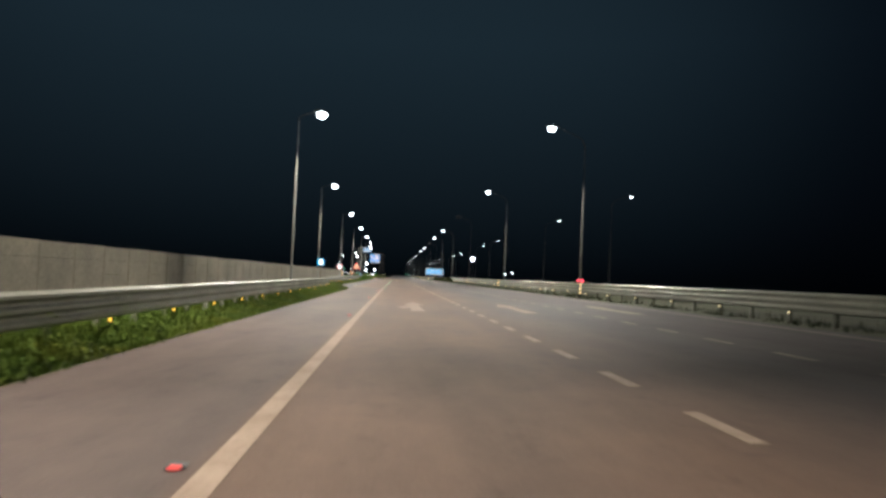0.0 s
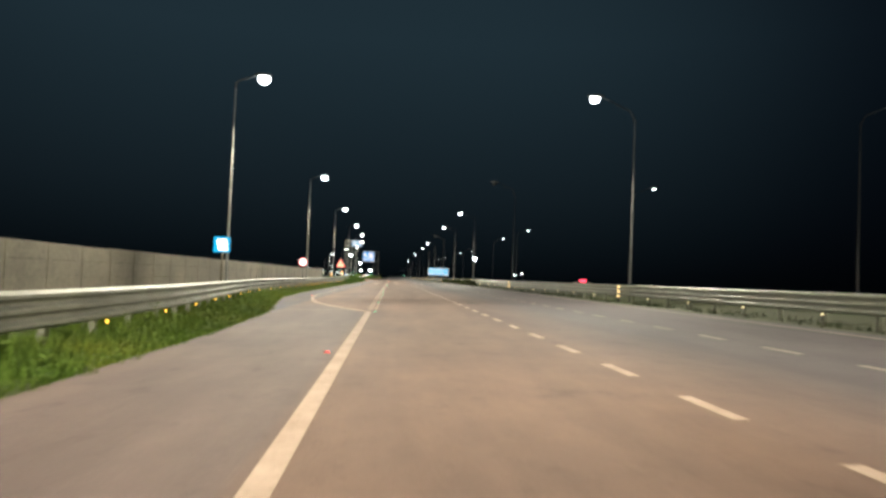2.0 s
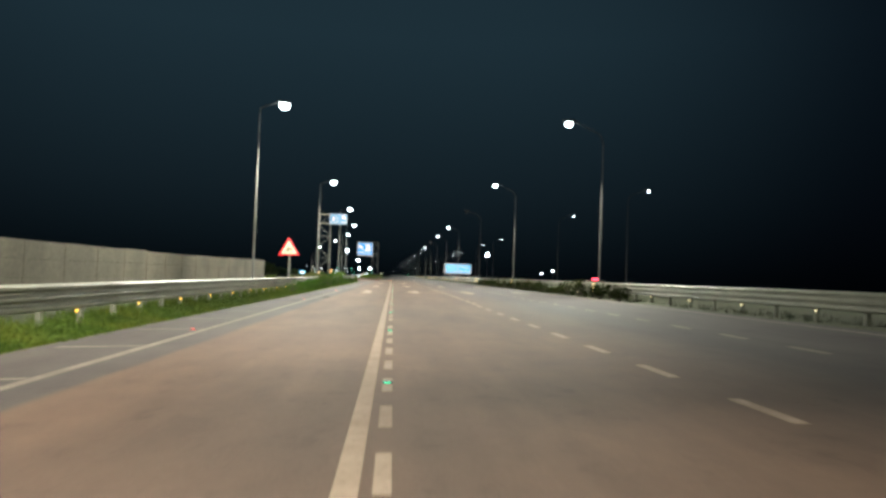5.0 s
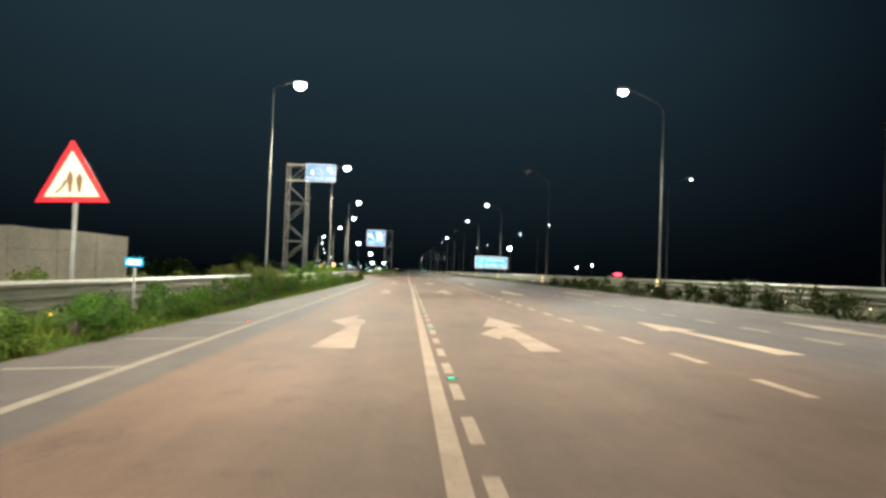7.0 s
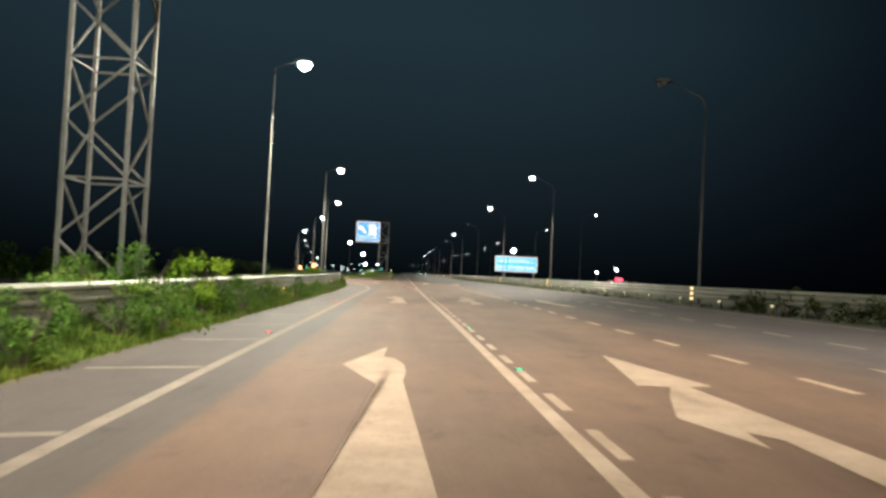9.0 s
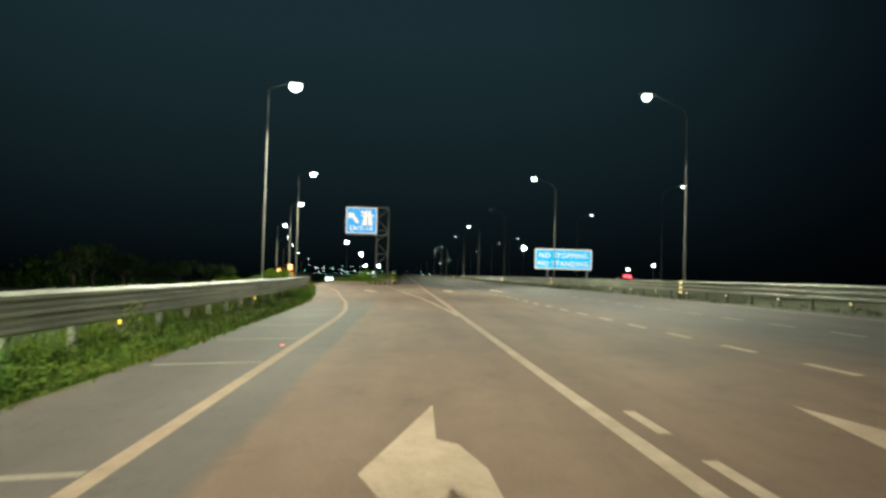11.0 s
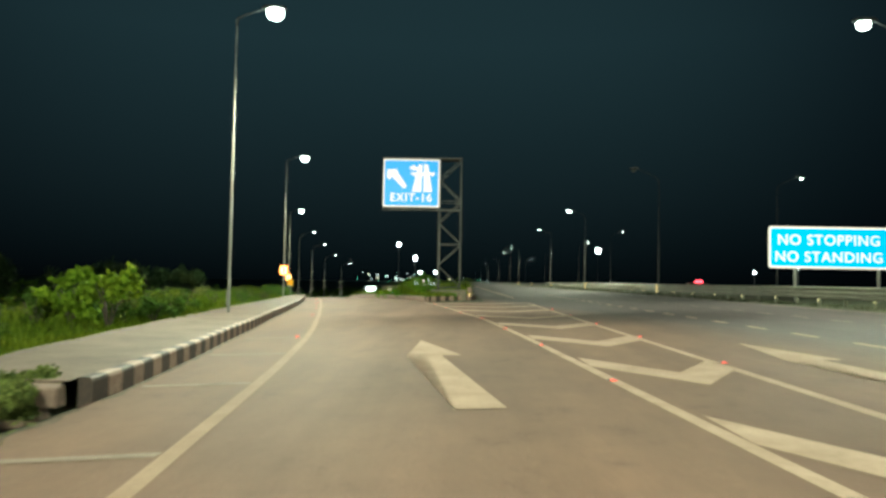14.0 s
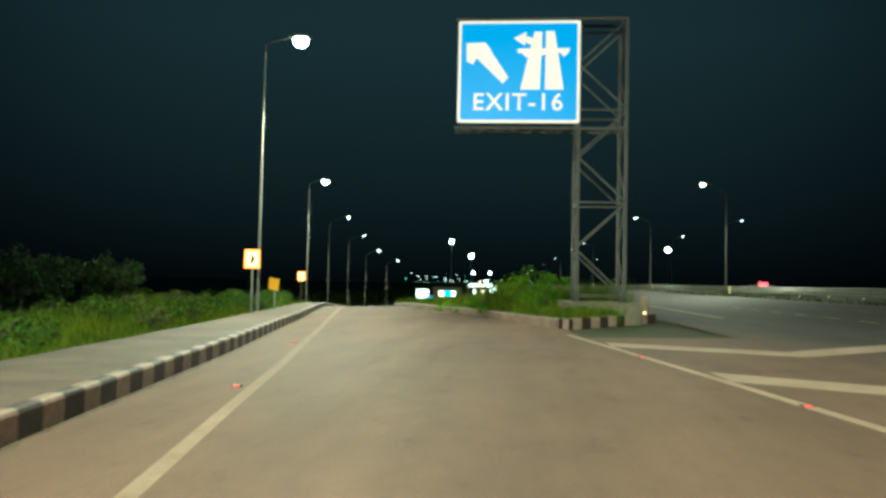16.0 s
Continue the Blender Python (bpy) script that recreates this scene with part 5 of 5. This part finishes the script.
def tree(x, y, h, r, seed):
    """A dark broad tree: tapered trunk, forking limbs, and a ragged crown of small leaves."""
    g = np.random.default_rng(seed)
    z0 = land(x, y)
    t = tagged(new("tree"), "dark leafy tree standing off the road at night", "tree", "trees")
    bm = bmesh.new()
    add_tube(bm, [(0, 0, -0.2), (0.05, 0, h * 0.25), (0.1, 0.05, h * 0.5)], [h * 0.035, h * 0.026, h * 0.016], 8)
    tips = []
    for k in range(7):
        a = g.uniform(0, 2 * math.pi)
        tip = (r * 0.7 * math.cos(a), r * 0.7 * math.sin(a), h * g.uniform(0.55, 0.9))
        add_tube(bm, [(0.05, 0, h * g.uniform(0.22, 0.45)), (tip[0] * 0.5, tip[1] * 0.5, h * 0.55), tip], [h * 0.014, h * 0.009, h * 0.003], 6)
        tips.append(tip)
    part("trunk", bm, BARK, t)
    clumps = tips + [(g.normal(0, 0.45) * r, g.normal(0, 0.45) * r, h * g.uniform(0.45, 0.95)) for _ in range(12)]
    vs, fs = [], []
    for _ in range(2200):
        c = clumps[g.integers(len(clumps))]
        d = g.normal(size=3)
        d /= np.linalg.norm(d)
        p = np.array(c) + d * r * 0.34 * g.uniform(0.3, 1.1)
        u = g.normal(size=3)
        u /= np.linalg.norm(u)
        w = np.cross(u, d)
        w /= np.linalg.norm(w) + 1e-6
        le, wi = g.uniform(0.14, 0.28), g.uniform(0.05, 0.09)
        i = len(vs)
        vs += [tuple(p), tuple(p + u * le * 0.5 + w * wi), tuple(p + u * le), tuple(p + u * le * 0.5 - w * wi)]
        fs.append((i, i + 1, i + 2, i + 3))
    me = bpy.data.meshes.new("crown")
    me.from_pydata(vs, [], fs)
    me.materials.append(LEAF_TREE)
    cr = new("crown", me)
    cr.parent = t
    t.matrix_basis = Matrix.Translation((x, y, z0))


for k, (x, y, h, r) in enumerate(((-27.0, 286, 3.2, 1.8), (-30, 297, 4.0, 2.2), (-32, 310, 3.4, 2.0), (-35, 322, 3.6, 2.2), (-38, 338, 3.2, 2.2), (-42, 352, 3.8, 2.4),
                                (-33.5, 335, 3.4, 1.9), (-30.2, 337, 2.9, 1.7), (-27.6, 339, 2.5, 1.5))):
    tree(x, y, h, r, 300 + k)

# belt of dark woods beyond the fields: countless clumps of leaves over thin stems
woods_v, woods_f = [], []
gw = np.random.default_rng(77)
for k in range(330):
    y = gw.uniform(200, 1050)
    x = -52 - abs(gw.normal(0, 16)) - 0.02 * (y - 200)
    h, r = gw.uniform(2.6, 6.0), gw.uniform(1.6, 3.4)
    zb = land(x, y) - 0.4
    for _ in range(46):
        a, u = gw.uniform(0, 2 * math.pi), gw.uniform(0.05, 1.0)
        q = r * math.sqrt(gw.uniform()) * (1.0 - 0.75 * max(0.0, u - 0.35))
        c = np.array((x + q * math.cos(a), y + q * math.sin(a), zb + h * u))
        e1, e2 = gw.normal(size=3), gw.normal(size=3)
        e1, e2 = e1 / np.linalg.norm(e1) * gw.uniform(0.3, 0.7), e2 / np.linalg.norm(e2) * gw.uniform(0.25, 0.55)
        i = len(woods_v)
        woods_v += [tuple(c - e1), tuple(c + e2), tuple(c + e1), tuple(c - e2)]
        woods_f.append((i, i + 1, i + 2, i + 3))
me = bpy.data.meshes.new("far_woods")
me.from_pydata(woods_v, [], woods_f)
me.materials.append(LEAF)
tagged(new("far_woods", me), "dark belt of woods beyond the fields at night", "woods", kind="stuff")

# litter on the verge
for k, (x, y) in enumerate(((-6.5, 263.5), (-7.4, 275.4), (-6.3, 257.0), (-7.6, 272.6))):
    bm = bmesh.new()
    bmesh.ops.create_grid(bm, x_segments=4, y_segments=4, size=0.11)
    for v in bm.verts:
        v.co.z = 0.05 * noise.noise(v.co * 18 + Vector((k, 0, 0))) + 0.03
    ob = part("litter", bm, PAPER)
    bmesh_m = Matrix.Translation((x, y, land(x, y) + 0.12)) @ Matrix.Rotation(k * 1.3, 4, "Z")
    ob.matrix_basis = bmesh_m
    tagged(ob, "crumpled scrap of white litter on the verge grass", "litter", "litter")

# ------------------------------------------------------------------ far lights
def far_mast(x, y, z, r, label, glow, base=-3.0):
    """A distant mast with a cluster of floodlights."""
    t = tagged(new("floodlight_mast"), label, "light mast", "far masts")
    bm = bmesh.new()
    add_tube(bm, [(0, 0, base), (0, 0, z)], [0.16, 0.08], 8)
    part("pole", bm, ARM, t)
    bm = bmesh.new()
    add_prism(bm, disc(r, 14), facing(0, 0, z), 0.3)
    part("floodlight", bm, glow, t)
    t.matrix_basis = Matrix.Translation((x, y, 0))


FLOOD = glow_material("floodlight_glass", (0.92, 1.0, 1.0), 16.0, (0.9, 0.9, 0.9))
far_mast(69.3, 672.9, 18.6, 1.25, "bright floodlight mast far beyond the road", FLOOD)
far_mast(-25.7, 540.9, 13.8, 0.68, "bright white lamp on a tall mast by the slip road", FLOOD, -9)
far_mast(-17.8, 507.6, 8.1, 0.62, "bright white lamp on a mast by the slip road", FLOOD, -9)
far_mast(-23.0, 640.0, 5.1, 0.6, "white lamp on a distant mast", FLOOD, -9)
far_mast(-15.6, 640.0, 5.2, 0.6, "white lamp on a distant mast", FLOOD, -9)
far_mast(67.6, 433.9, 5.5, 0.3, "white lamp on a low mast across the fields", FLOOD)
far_mast(67.0, 456.0, 4.6, 0.26, "white lamp on a low mast across the fields", FLOOD)

# lit shop sign, red sign and toll plaza beyond the slip road
BOARD = glow_material("lit_board_white", (0.92, 0.97, 1.0), 3.2)
BOARD_BLUE = glow_material("lit_board_blue", (0.05, 0.5, 1.0), 2.0)
RED_NEON = glow_material("red_neon", (1.0, 0.06, 0.10), 4.0)
WARM_WINDOW = glow_material("lit_window_warm", (1.0, 0.78, 0.62), 2.4)


def lit_board(x, y, z, w, h, low, label):
    s = tagged(new("lit_board"), label, "lit sign")
    m = facing(x, y, z)
    p = sheet("panel", rounded(w, h, 0.05), m, 0.12, SIGN_BACK, s)
    sheet("lit_face", rounded(w - 0.08, h - 0.08, 0.04), m @ Matrix.Translation((0, 0, 0.125)), 0.01, BOARD, p)
    sheet("blue_face", rounded(w * 0.55, h * 0.42, 0.04), m @ Matrix.Translation((w * 0.6, -h * 0.32, 0.10)), 0.06, BOARD_BLUE, p)
    for u in (-0.3, 0.3):
        round_post("post", x + u * w, y + 0.1, low, z, 0.06, s)


lit_board(-17.9, 391.1, -0.55, 1.5, 1.3, -3.5, "small lit white and blue board beyond the crest")
red = tagged(new("neon_sign"), "red neon sign on a distant roof", "lit sign")
sheet("red_face", rounded(11.0, 3.2, 0.6), facing(335.2, 1346.3, 6.9), 0.5, RED_NEON, red)
bm = bmesh.new()
add_box(bm, 322, 350, 1347.5, 1362, -8, 5.0, None, 0.2)
part("building", bm, CONCRETE, red)

plaza = tagged(new("toll_plaza"), "far toll plaza with lit canopy and booths", "toll plaza")
PX, PY = -14.0, 520.0
bm = bmesh.new()
add_box(bm, PX - 5.6, PX + 3.2, PY, PY + 9, -0.6, 0.2, None, 0.1)
part("canopy", bm, SIGN_BACK, plaza)
for k, (u, w, z, h) in enumerate(((-6.5, 2.6, 1.4, 0.7), (-3.4, 3.0, 1.4, 0.7), (0.2, 2.4, 1.4, 0.7), (-4.8, 0.9, -0.8, 1.3), (-1.6, 1.0, -1.2, 1.7), (1.4, 1.1, -0.6, 1.2), (-0.6, 1.5, 2.5, 0.8), (-2.6, 0.7, 2.4, 0.6), (2.8, 1.2, 0.2, 1.0))):
    bm = bmesh.new()
    add_box(bm, PX + u * 0.75, PX + (u + w) * 0.75, PY - 0.3, PY - 0.05, z - 1.6, z + h - 1.6, None, 0.05)
    part("light_panel", bm, (BOARD, WARM_WINDOW, BOARD)[k % 3], plaza)
for u in (-5.2, -2.4, 0.4, 2.9):
    bm = bmesh.new()
    add_box(bm, PX + u - 0.2, PX + u + 0.2, PY + 3, PY + 3.4, -12, -0.55, None, 0.03)
    part("column", bm, CONCRETE, plaza)
shop = tagged(new("shop_front"), "far lit shop front with coloured boards", "shop")
bm = bmesh.new()
add_box(bm, -29.4, -21.4, 520, 528, -12, -0.6, None, 0.1)
part("building", bm, CONCRETE, shop)
for u, w, mt in ((-27.6, 1.5, WARM_WINDOW), (-25.8, 1.6, BOARD_BLUE), (-23.9, 1.1, BOARD)):
    bm = bmesh.new()
    add_box(bm, u, u + w, 519.8, 519.98, -3.3, -1.7, None, 0.03)
    part("lit_window", bm, mt, shop)
TOWN_MATS = [glow_material("town_lamp_white", (0.9, 1.0, 1.0), 2.6), glow_material("town_lamp_green", (0.2, 1.0, 0.6), 1.8), glow_material("town_lamp_warm", (1.0, 0.85, 0.55), 2.0)]
bm_town = [bmesh.new() for _ in TOWN_MATS]
for k in range(42):
    y = rng.uniform(950, 1350)
    x = -4 + (y - 265) * (rng.uniform(-0.135, -0.05) if k % 5 else rng.uniform(-0.15, 0.04))
    z = (-2.0 + 10.5 * rng.beta(2.2, 2.6)) * (y / 1000)
    s = rng.uniform(0.45, 0.95)
    add_box(bm_town[(0, 1, 0, 2, 1, 0)[k % 6]], x - s / 2, x + s / 2, y, y + 0.5, z, z + s)
for bmt, mt in zip(bm_town, TOWN_MATS):
    tagged(part("town_lights", bmt, mt), "scattered small lights of a distant town", "town lights", kind="stuff")
